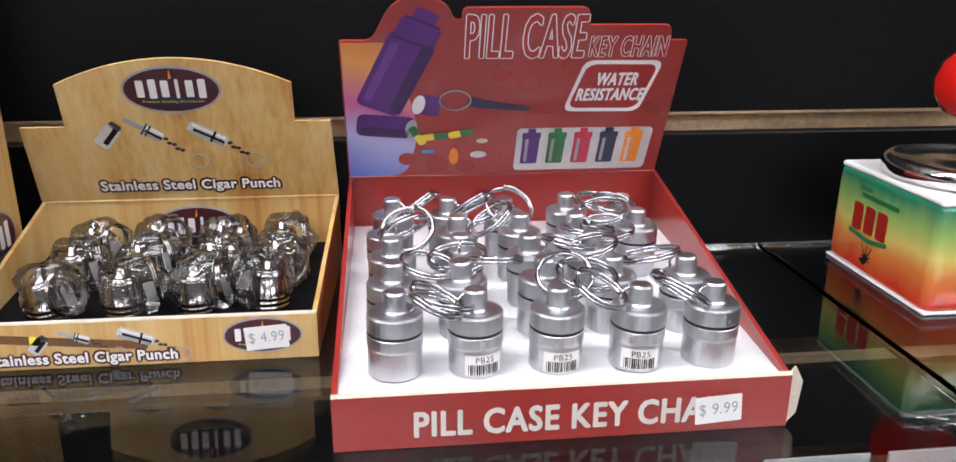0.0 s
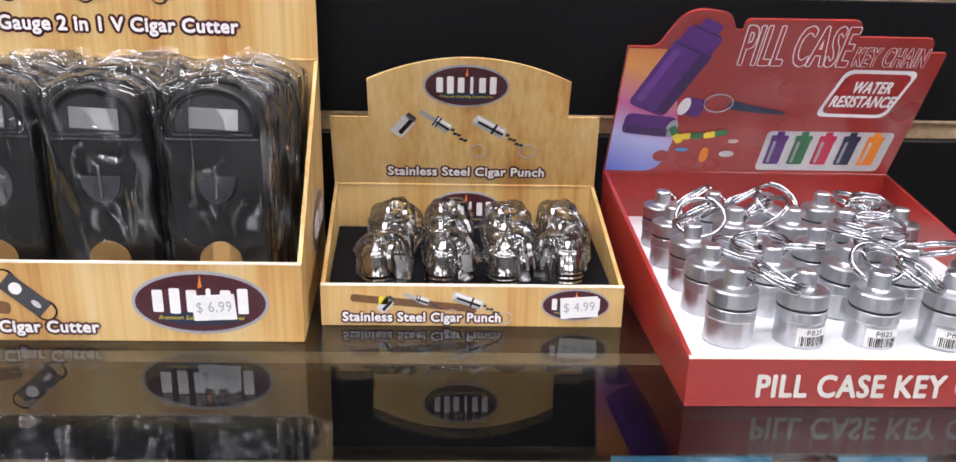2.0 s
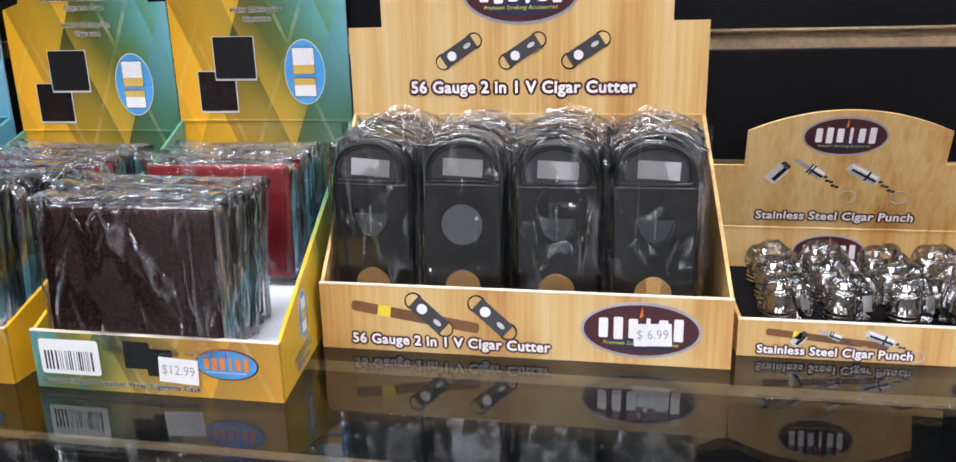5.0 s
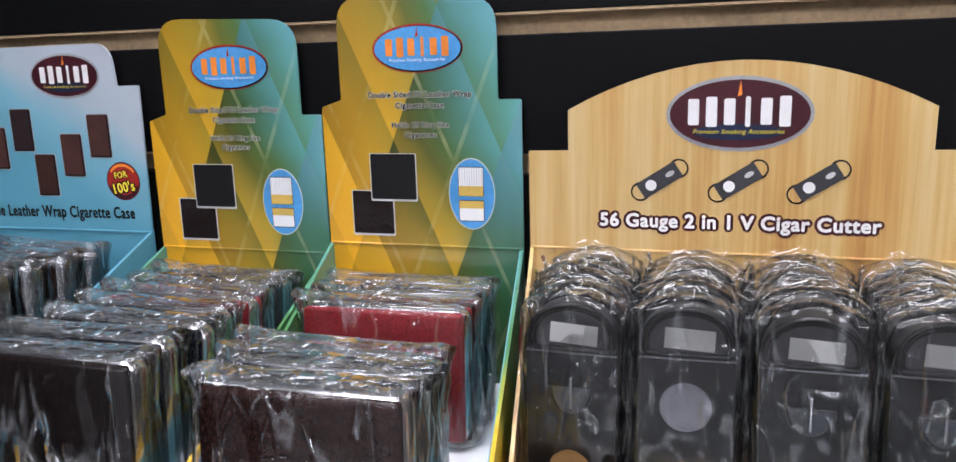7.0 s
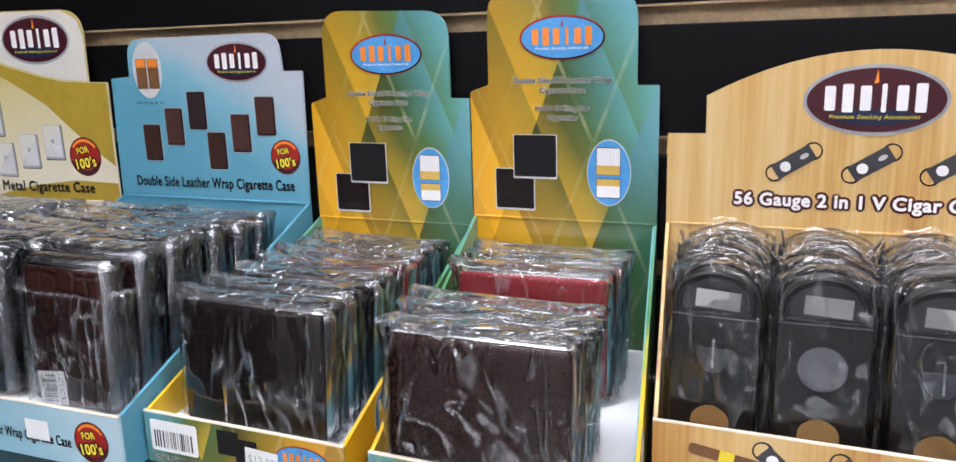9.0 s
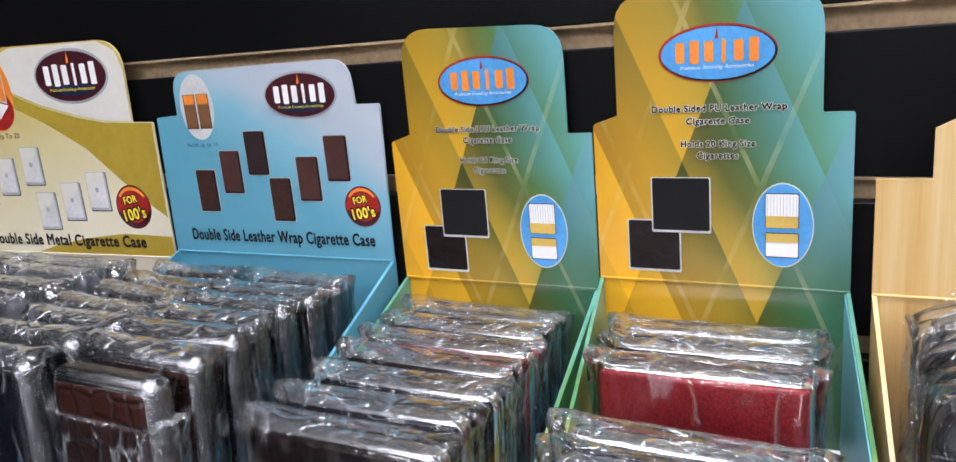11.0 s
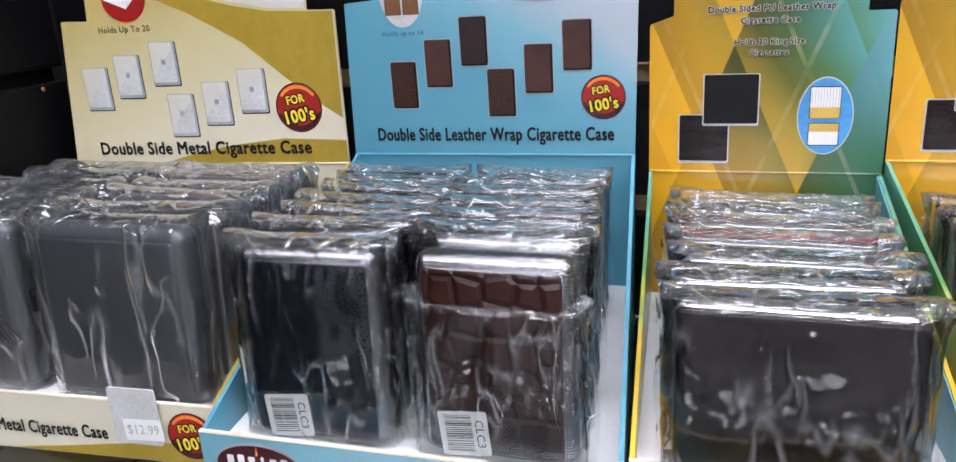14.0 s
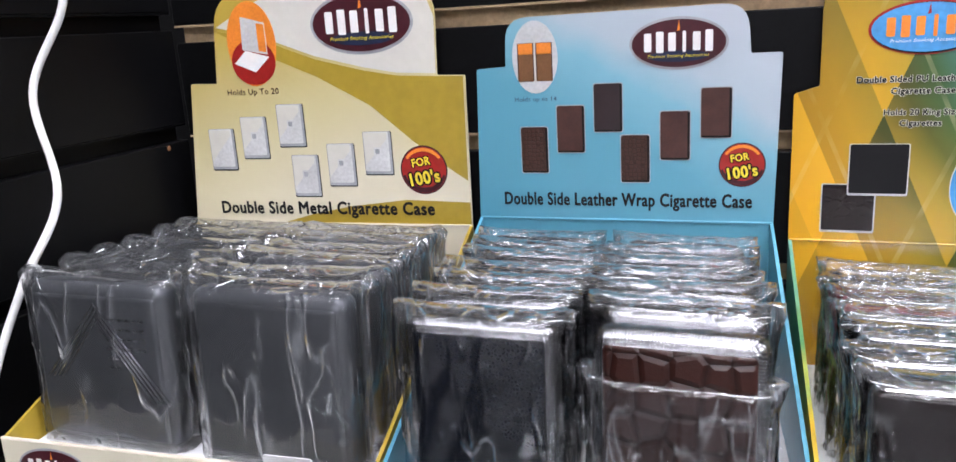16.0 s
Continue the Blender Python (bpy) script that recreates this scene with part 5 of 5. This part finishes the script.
def cigar_cutter(seed, style):
    """A black two-in-one cutter standing in a clear bag: finger loop on top, recessed plate, tan patch for the box's
    reflection.
    """
    t = thing("cigar_cutter", "black plastic cigar cutter in a clear crinkled bag", "cigar cutter", group="cigar cutters")
    w, d, h = 0.0385, 0.0095, 0.0915
    m = lean_frame(-w / 2, -d / 2, 0, 0)
    dome = lambda g, v0, v1: [(w / 2 + (w / 2 - g) * math.cos(q), v0 + (v1 - v0) * math.sin(q) ** 0.75) for q in [math.pi * i / 20 for i in range(21)]]
    part("body", slab([(0.001, 0), (w - 0.001, 0)] + dome(0.0, 0.0690, h), m, d), M_PLASTIC, t)
    loop = [(0.0035, 0.0715), (w - 0.0035, 0.0715)] + dome(0.0018, 0.0735, h - 0.0012)
    bm = bmesh.new()
    tube(bm, [m @ Vector((u, v, 0.0004)) for u, v in loop], 0.0013, 6, True)
    part("finger_loop", bm, M_PLASTIC, t, smooth=True)
    part("seam", slab(bar(w / 2, 0.0700, w * 0.98, 0.0009), m, 0.001, 0.0006), M_BLADE, t)
    ins = [(0.0055, 0.0728), (w - 0.0055, 0.0728)] + dome(0.0045, 0.0745, h - 0.0040)
    part("recess", slab(ins, m, 0.0004, 0.0003), M_RECESS, t)
    part("sticker", slab(bar(w / 2 + 0.001, 0.0785, 0.0195, 0.0085, -3), m, 0.0002, 0.0016), M_STICK, t, "white paper sticker")
    if style == 1:
        part("plate", slab(ellipse(w / 2, 0.050, 0.0205, 0.0205, 32), m, 0.0008, 0.0008), M_BLADE, t, "round steel plate")
    else:
        bm = bmesh.new()
        tube(bm, [m @ Vector((w / 2 + 0.0085 * math.cos(q), 0.0545 + 0.0115 * math.sin(q), 0.0004)) for q in [math.pi + math.pi * i / 16 for i in range(17)]], 0.0006, 6)
        part("thumb_cup", bm, M_PLASTIC, t, smooth=True)
        part("thumb_face", slab([(w / 2 + 0.0083 * math.cos(math.pi + math.pi * i / 16), 0.0545 + 0.0112 * math.sin(math.pi + math.pi * i / 16)) for i in range(17)], m, 0.0003, 0.0003), M_GUN, t)
        part("pin", box_bm(-0.0007, 0.0007, -d / 2 - 0.0016, -d / 2, 0.0455, 0.0595, bevel=0.0004), M_STEEL, t, "slim steel pin")
    # Added tan patch that paints the wood box's reflection low on the cutter.
    part("tan_patch", slab(rounded([(0.0105, 0.0, 0), (w - 0.0105, 0.0, 0), (w - 0.0105, 0.0225, 0.004), (w / 2, 0.0285, 0.008), (0.0105, 0.0225, 0.004)]), m, 0.0004, 0.0011), M_BOXTAN, t, "tan patch painted as the box reflection")
    bag_part(bag(0.0440, 0.0125, 0.0945, seed, 0.0015, 17, 0.0045, 0.0, 2.4, 0.007), M_FILM, t, M_FILM)
    return t


cms = [cigar_cutter(3, 0), cigar_cutter(5, 1), cigar_cutter(8, 0), cigar_cutter(13, 0)]
for row in range(6):
    for col in range(4):
        m = pose(-0.1105 + col * 0.0467 + rnd.uniform(-0.001, 0.001), -0.1165 + row * 0.0145 + rnd.uniform(-0.001, 0.001), 0.0122, rnd.uniform(-3, 0), rnd.uniform(-1.2, 1.2), rnd.uniform(-2, 2))
        if row == 0:
            cms[col].matrix_basis = m
        else:
            copy_thing(cms[(col + row) % 4], m @ pose(0, 0, rnd.uniform(0, 0.002)))


def cigarette_case(label, w, h, d, cover, frame_mat, bag_seed, coded=False, emboss=0, half_bag=False, bag_mat=None, wrapped=False):
    """A slim hinged case: a rounded metal frame with a soft cover on both faces, in a clear bag."""
    t = thing("cigarette_case", label, "cigarette case", group="cigarette cases")
    part("frame", box_bm(-w / 2, w / 2, -d / 2, d / 2, 0, h, bevel=min(0.0068, d * 0.46), seg=5), frame_mat, t, smooth=True)
    for s in (-1, 1):
        bm = bmesh.new()
        y0, y1 = sorted((s * (d / 2 - 0.0042), s * (d / 2 + 0.0010)))
        if wrapped:
            y0, y1 = sorted((s * (d / 2 - 0.0042), s * (d / 2 + 0.0008)))
            quad_box(bm, -w / 2 + 0.0012, w / 2 - 0.0012, y0, y1, 0.0010, h - 0.0016, bevel=0.0024, seg=3)
        else:
            quad_box(bm, -w / 2 + 0.0040, w / 2 - 0.0040, y0, y1, 0.0035, h - 0.0055, bevel=0.0025, seg=3)
        part("cover", bm, cover, t, smooth=True)
    part("clasp", box_bm(w / 2 - 0.001, w / 2 + 0.0011, -0.002, 0.002, h * 0.45, h * 0.60, bevel=0.0005), M_STEEL, t)
    m = lean_frame(-w / 2, -d / 2 - 0.0011, 0, 0)
    if emboss:
        bm = bmesh.new()
        for i in range(4):
            k = 0.0030 * i
            tube(bm, [m @ Vector((w * 0.22 - k, h * 0.42, 0)), m @ Vector((w * 0.52, h * 0.78 + k, 0)), m @ Vector((w * 0.88 + k, h * 0.30, 0))], 0.0009, 5)
        part("embossing", bm, M_BLADE, t, smooth=True)
        dots = bmesh.new()
        for i in range(6):
            for j in range(6 - i // 2):
                quad_box(dots, -w / 2 + w * 0.60 + i * 0.0042 - 0.0012, -w / 2 + w * 0.60 + i * 0.0042 + 0.0012, -d / 2 - 0.0016, -d / 2 - 0.0008, h * 0.80 - j * 0.0050 - 0.0008, h * 0.80 - j * 0.0050 + 0.0004)
        part("embossed_dots", dots, M_BLADE, t)
    if coded:
        barcode(t, m, w * 0.31, h * 0.14, 0.0190, 0.0205, 8, 3, "CLC3", -84)
    bh = h * (0.76 if half_bag else 1.0) + (0.0 if half_bag else 0.0010)
    bag_part(bag(w + 0.0060, d + 0.0055, bh, bag_seed, 0.0015, 15, 0.0035, 0.0, 0.5), bag_mat or M_FILM, t)
    return t


def rows_of(masters_list, places):
    seen = set()
    for n, m in places:
        if n in seen:
            copy_thing(masters_list[n], m)
        else:
            masters_list[n].matrix_basis = m
            seen.add(n)


# diamond boxes: wide square cases
wide = [cigarette_case("dark brown leather cigarette case in a clear bag", 0.0870, 0.0668, 0.0160, M_CHOC, M_SATIN, 1, wrapped=True),
        cigarette_case("black crocodile-pattern cigarette case in a clear bag", 0.0870, 0.0668, 0.0160, M_BLACKC, M_SATIN, 2, wrapped=True),
        cigarette_case("black leather cigarette case in a clear bag", 0.0870, 0.0668, 0.0160, M_BLACKL, M_SATIN, 4, wrapped=True),
        cigarette_case("red leather cigarette case in a clear bag", 0.0870, 0.0668, 0.0160, M_REDL, M_SATIN, 6, wrapped=True)]
places = []
for n, y, dx in ((1, -0.178, 0), (2, -0.154, -0.001), (2, -0.131, 0.001), (1, -0.108, -0.001), (3, -0.086, 0.001), (0, -0.064, 0), (2, -0.043, 0)):
    places.append((n, pose(-0.3300 + (-0.006 - y) * 0.062 - 0.006 + dx, y + 0.004, 0.0172 - 0.004 * (0.18 + y), -5 + rnd.uniform(-1.5, 1.5), rnd.uniform(-1, 1), rnd.uniform(-2, 2))))
for n, y, dx in ((0, -0.187, 0), (2, -0.168, -0.001), (1, -0.149, -0.002), (3, -0.084, 0.0), (0, -0.062, 0.001), (2, -0.042, 0)):
    places.append((n, pose(-0.2150 + (-0.006 - y) * 0.105 - 0.002 + dx, y, 0.0190 - 0.006 * (0.18 + y), -5 + rnd.uniform(-1.5, 1.5), rnd.uniform(-1, 1), rnd.uniform(-2, 2))))
rows_of(wide, places)

# blue box: narrow tall cases in two files
slim = [cigarette_case("black leather cigarette case with knurled chrome edge, bagged", 0.0640, 0.0850, 0.0150, M_BLACKL, M_KNURL, 11, True),
        cigarette_case("brown crocodile-pattern cigarette case half out of its bag", 0.0640, 0.0850, 0.0150, M_CROC, M_KNURL, 12, True, half_bag=True, bag_mat=M_FILM2),
        cigarette_case("black leather cigarette case with knurled chrome edge, bagged", 0.0640, 0.0850, 0.0150, M_BLACKL, M_KNURL, 14),
        cigarette_case("chocolate leather cigarette case with knurled chrome edge, bagged", 0.0640, 0.0850, 0.0150, M_CHOC, M_KNURL, 15)]
places = [(0, pose(-0.5115, -0.190, 0.0185, -3, 0, 1)), (1, pose(-0.4340, -0.188, 0.0185, -3, 0, -1))]
for i in range(1, 7):
    y = -0.190 + i * 0.0240
    sh = (-0.006 - y) * 0.105
    places.append(((2, 2, 3, 3, 2, 2)[i - 1], pose(-0.5310 + sh + rnd.uniform(-0.002, 0.002), y, 0.0185 - 0.055 * (0.18 + y), -4 + rnd.uniform(-2, 2), rnd.uniform(-1.2, 1.2), rnd.uniform(-3, 3))))
    places.append(((3, 2, 2, 2, 3, 2)[i - 1], pose(-0.4540 + sh + rnd.uniform(-0.002, 0.002), y + 0.001, 0.0185 - 0.055 * (0.18 + y), -4 + rnd.uniform(-2, 2), rnd.uniform(-1.2, 1.2), rnd.uniform(-3, 3))))
rows_of(slim, places)

# cream box: dark metal cases in two files
metal = [cigarette_case("embossed gunmetal cigarette case in a loose clear bag", 0.0840, 0.0850, 0.0170, M_GUN, M_GUN, 21, emboss=1, bag_mat=M_FILM4),
         cigarette_case("plain gunmetal cigarette case in a loose clear bag", 0.0840, 0.0860, 0.0170, M_GUN, M_GUN, 22, bag_mat=M_FILM4),
         cigarette_case("plain gunmetal cigarette case in a loose clear bag", 0.0840, 0.0850, 0.0170, M_GUN, M_STEEL, 24, bag_mat=M_FILM4)]
places = [(0, pose(-0.7180, -0.180, 0.0185, -3, 0, 2)), (1, pose(-0.6190, -0.178, 0.0185, -3, 0, 0))]
for i in range(1, 6):
    y = -0.180 + i * 0.0262
    sh = (-0.006 - y) * 0.12
    places.append((2, pose(-0.7400 + sh + rnd.uniform(-0.002, 0.002), y, 0.0185 - 0.055 * (0.18 + y), -4 + rnd.uniform(-2, 2), rnd.uniform(-1, 1), rnd.uniform(-3, 3))))
    places.append((2 if i % 2 else 1, pose(-0.6400 + sh + rnd.uniform(-0.002, 0.002), y + 0.002, 0.0185 - 0.055 * (0.18 + y), -4 + rnd.uniform(-2, 2), rnd.uniform(-1, 1), rnd.uniform(-3, 3))))
rows_of(metal, places)


# ---- spinning ashtray ----
def ashtray():
    t = thing("ashtray", "banded ceramic push-down ashtray with chrome lid and red knob", "ashtray", 0.5090, -0.0660, 0.0003)
    s, h = 0.0415, 0.0520
    part("base", box_bm(-s, s, -s, s, 0, h, bevel=0.005, seg=4), M_BAND, t, smooth=True)
    part("rim", box_bm(-s + 0.001, s - 0.001, -s + 0.001, s - 0.001, h - 0.0025, h + 0.0006, bevel=0.0015), M_CERAMIC, t, "white ceramic top")
    part("foot", box_bm(-s - 0.0002, s + 0.0002, -s - 0.0002, s + 0.0002, 0.0, 0.0015, bevel=0.0006), M_CERAMIC, t)
    z = h + 0.0006
    part("lid", lathe([(0.0365, z), (0.0385, z + 0.0012), (0.0385, z + 0.0060), (0.0375, z + 0.0082), (0.035, z + 0.0092), (0.033, z + 0.0080), (0.022, z + 0.0066), (0.010, z + 0.0070), (0, z + 0.0072)], 44), M_CHROME, t, "chrome spinning lid", True)
    part("post", lathe([(0.0052, z + 0.006), (0.0052, z + 0.0245), (0, z + 0.0246)], 20), M_STEEL, t, smooth=True)
    part("collar", lathe([(0.0085, z + 0.0235), (0.0090, z + 0.0245), (0.0090, z + 0.0290), (0, z + 0.0291)], 24), M_RUBBER, t, smooth=True)
    part("knob", lathe([(0, z + 0.0280), (0.010, z + 0.0284), (0.0165, z + 0.0312), (0.0212, z + 0.0385), (0.0218, z + 0.0455), (0.0192, z + 0.0535), (0.0130, z + 0.0595), (0.006, z + 0.0618), (0, z + 0.0622)], 40), M_KNOB, t, "glossy red round knob", True)
    fm = lean_frame(-s, -s, 0, 0)
    sm = Matrix.Identity(4)
    sm.col[0][:3], sm.col[1][:3], sm.col[2][:3], sm.col[3][:3] = (0, -1, 0), (0, 0, 1), (-1, 0, 0), (-s, s, 0)
    ink_many("writing_bars", t, sm, [bar(0.040, 0.0405, 0.030, 0.0022, 0), bar(0.028, 0.0440, 0.010, 0.0014)], M_GREENINK, 3)
    for i in range(3):
        ink("bold_bar", t, sm, bar(0.024 + i * 0.0100, 0.0290, 0.0082, 0.0140, 0, 0.0016), M_REDINK, 4)
    ink("ribbon_print", t, sm, rounded([(0.018, 0.0195, 0), (0.035, 0.0175, 0.004), (0.050, 0.0200, 0), (0.050, 0.0222, 0), (0.035, 0.0200, 0.004), (0.018, 0.0220, 0)]), M_GREENINK, 3)
    leaf = []
    for i in range(7):
        a = radians(-10 + 200 * i / 6)
        rr = 0.0085 * (1.0 if 1 < i < 5 else 0.7)
        leaf += [(0.035 + 0.0018 * math.cos(a - 0.28), 0.0095 + 0.0018 * math.sin(a - 0.28)), (0.035 + rr * math.cos(a), 0.0095 + rr * math.sin(a))]
    ink("leaf_print", t, sm, leaf + [(0.0345, 0.006)], M_BLACK, 3)
    for u, v, w, hh, c in ((0.052, 0.0395, 0.016, 0.008, M_BROWNINK), (0.053, 0.0345, 0.010, 0.007, M_REDINK), (0.053, 0.0225, 0.017, 0.013, M_YELLOW), (0.048, 0.012, 0.006, 0.012, M_GREENINK), (0.058, 0.012, 0.006, 0.012, M_GREENINK), (0.047, 0.0055, 0.008, 0.003, M_BLACK), (0.060, 0.0060, 0.008, 0.003, M_BLACK)):
        ink("print_shape", t, fm, ellipse(u, v, w, hh, 14), c, 3)
    return t


ashtray()


# ---- cable on the end wall ----
def cable():
    knots = [Vector(p) for p in ((-0.770, -0.11, 0.47), (-0.764, -0.11, 0.40), (-0.782, -0.115, 0.34), (-0.764, -0.12, 0.285), (-0.770, -0.12, 0.240), (-0.787, -0.135, 0.194), (-0.766, -0.150, 0.140),
                                 (-0.774, -0.175, 0.097), (-0.784, -0.195, 0.050), (-0.788, -0.205, 0.006), (-0.785, -0.200, 0.0032), (-0.780, -0.170, 0.0030))]
    pts = []
    for i in range(1, len(knots) - 2):
        a, b, c, d = knots[i - 1:i + 3]
        for k in range(8):
            t = k / 8
            pts.append(0.5 * (2 * b + (c - a) * t + (2 * a - 5 * b + 4 * c - d) * t * t + (3 * b - a - 3 * c + d) * t ** 3))
    bm = bmesh.new()
    tube(bm, pts, 0.0022, 10)
    tagged(part("cable", bm, M_CABLE, None, smooth=True), "white wavy power cable hanging down the end panel", "cable")


cable()


# ---- packs hanging under the glass ----
def hanging_pack(x, y, z, w, h, card, fill, label):
    t = thing("hanging_pack", label, "hanging pack", x, y, z, group="packs under the shelf")
    part("header_card", box_bm(-w / 2, w / 2, -0.001, 0.001, -0.014, 0.0, bevel=0.0004, seg=1), card, t)
    part("contents", box_bm(-w / 2 + 0.006, w / 2 - 0.006, -0.012, 0.004, -h + 0.008, -0.018, bevel=0.004), fill, t, smooth=True)
    bag_part(bag(w, 0.020, h - 0.022, int(abs(x) * 100), 0.0022, 8, 0.004, -h), M_FILM, t)
    return t


for x, y, w, card, fill, label in ((0.478, -0.030, 0.066, M_PAPER, M_GREENP, "clear hanging bag with white card and green contents"),
                                   (0.556, -0.030, 0.066, M_PAPER, M_REDL, "clear hanging bag with white card and red contents"),
                                   (0.634, -0.030, 0.066, M_PAPER, M_NAVY, "clear hanging bag with white card and dark contents"),
                                   (0.273, -0.030, 0.098, M_CYAN, M_CYAN, "cyan carded pack hanging under the shelf"),
                                   (0.390, -0.030, 0.055, M_CYAN, M_SKY, "blue carded pack hanging under the shelf")):
    hanging_pack(x, y, -0.130, w, 0.13, card, fill, label)
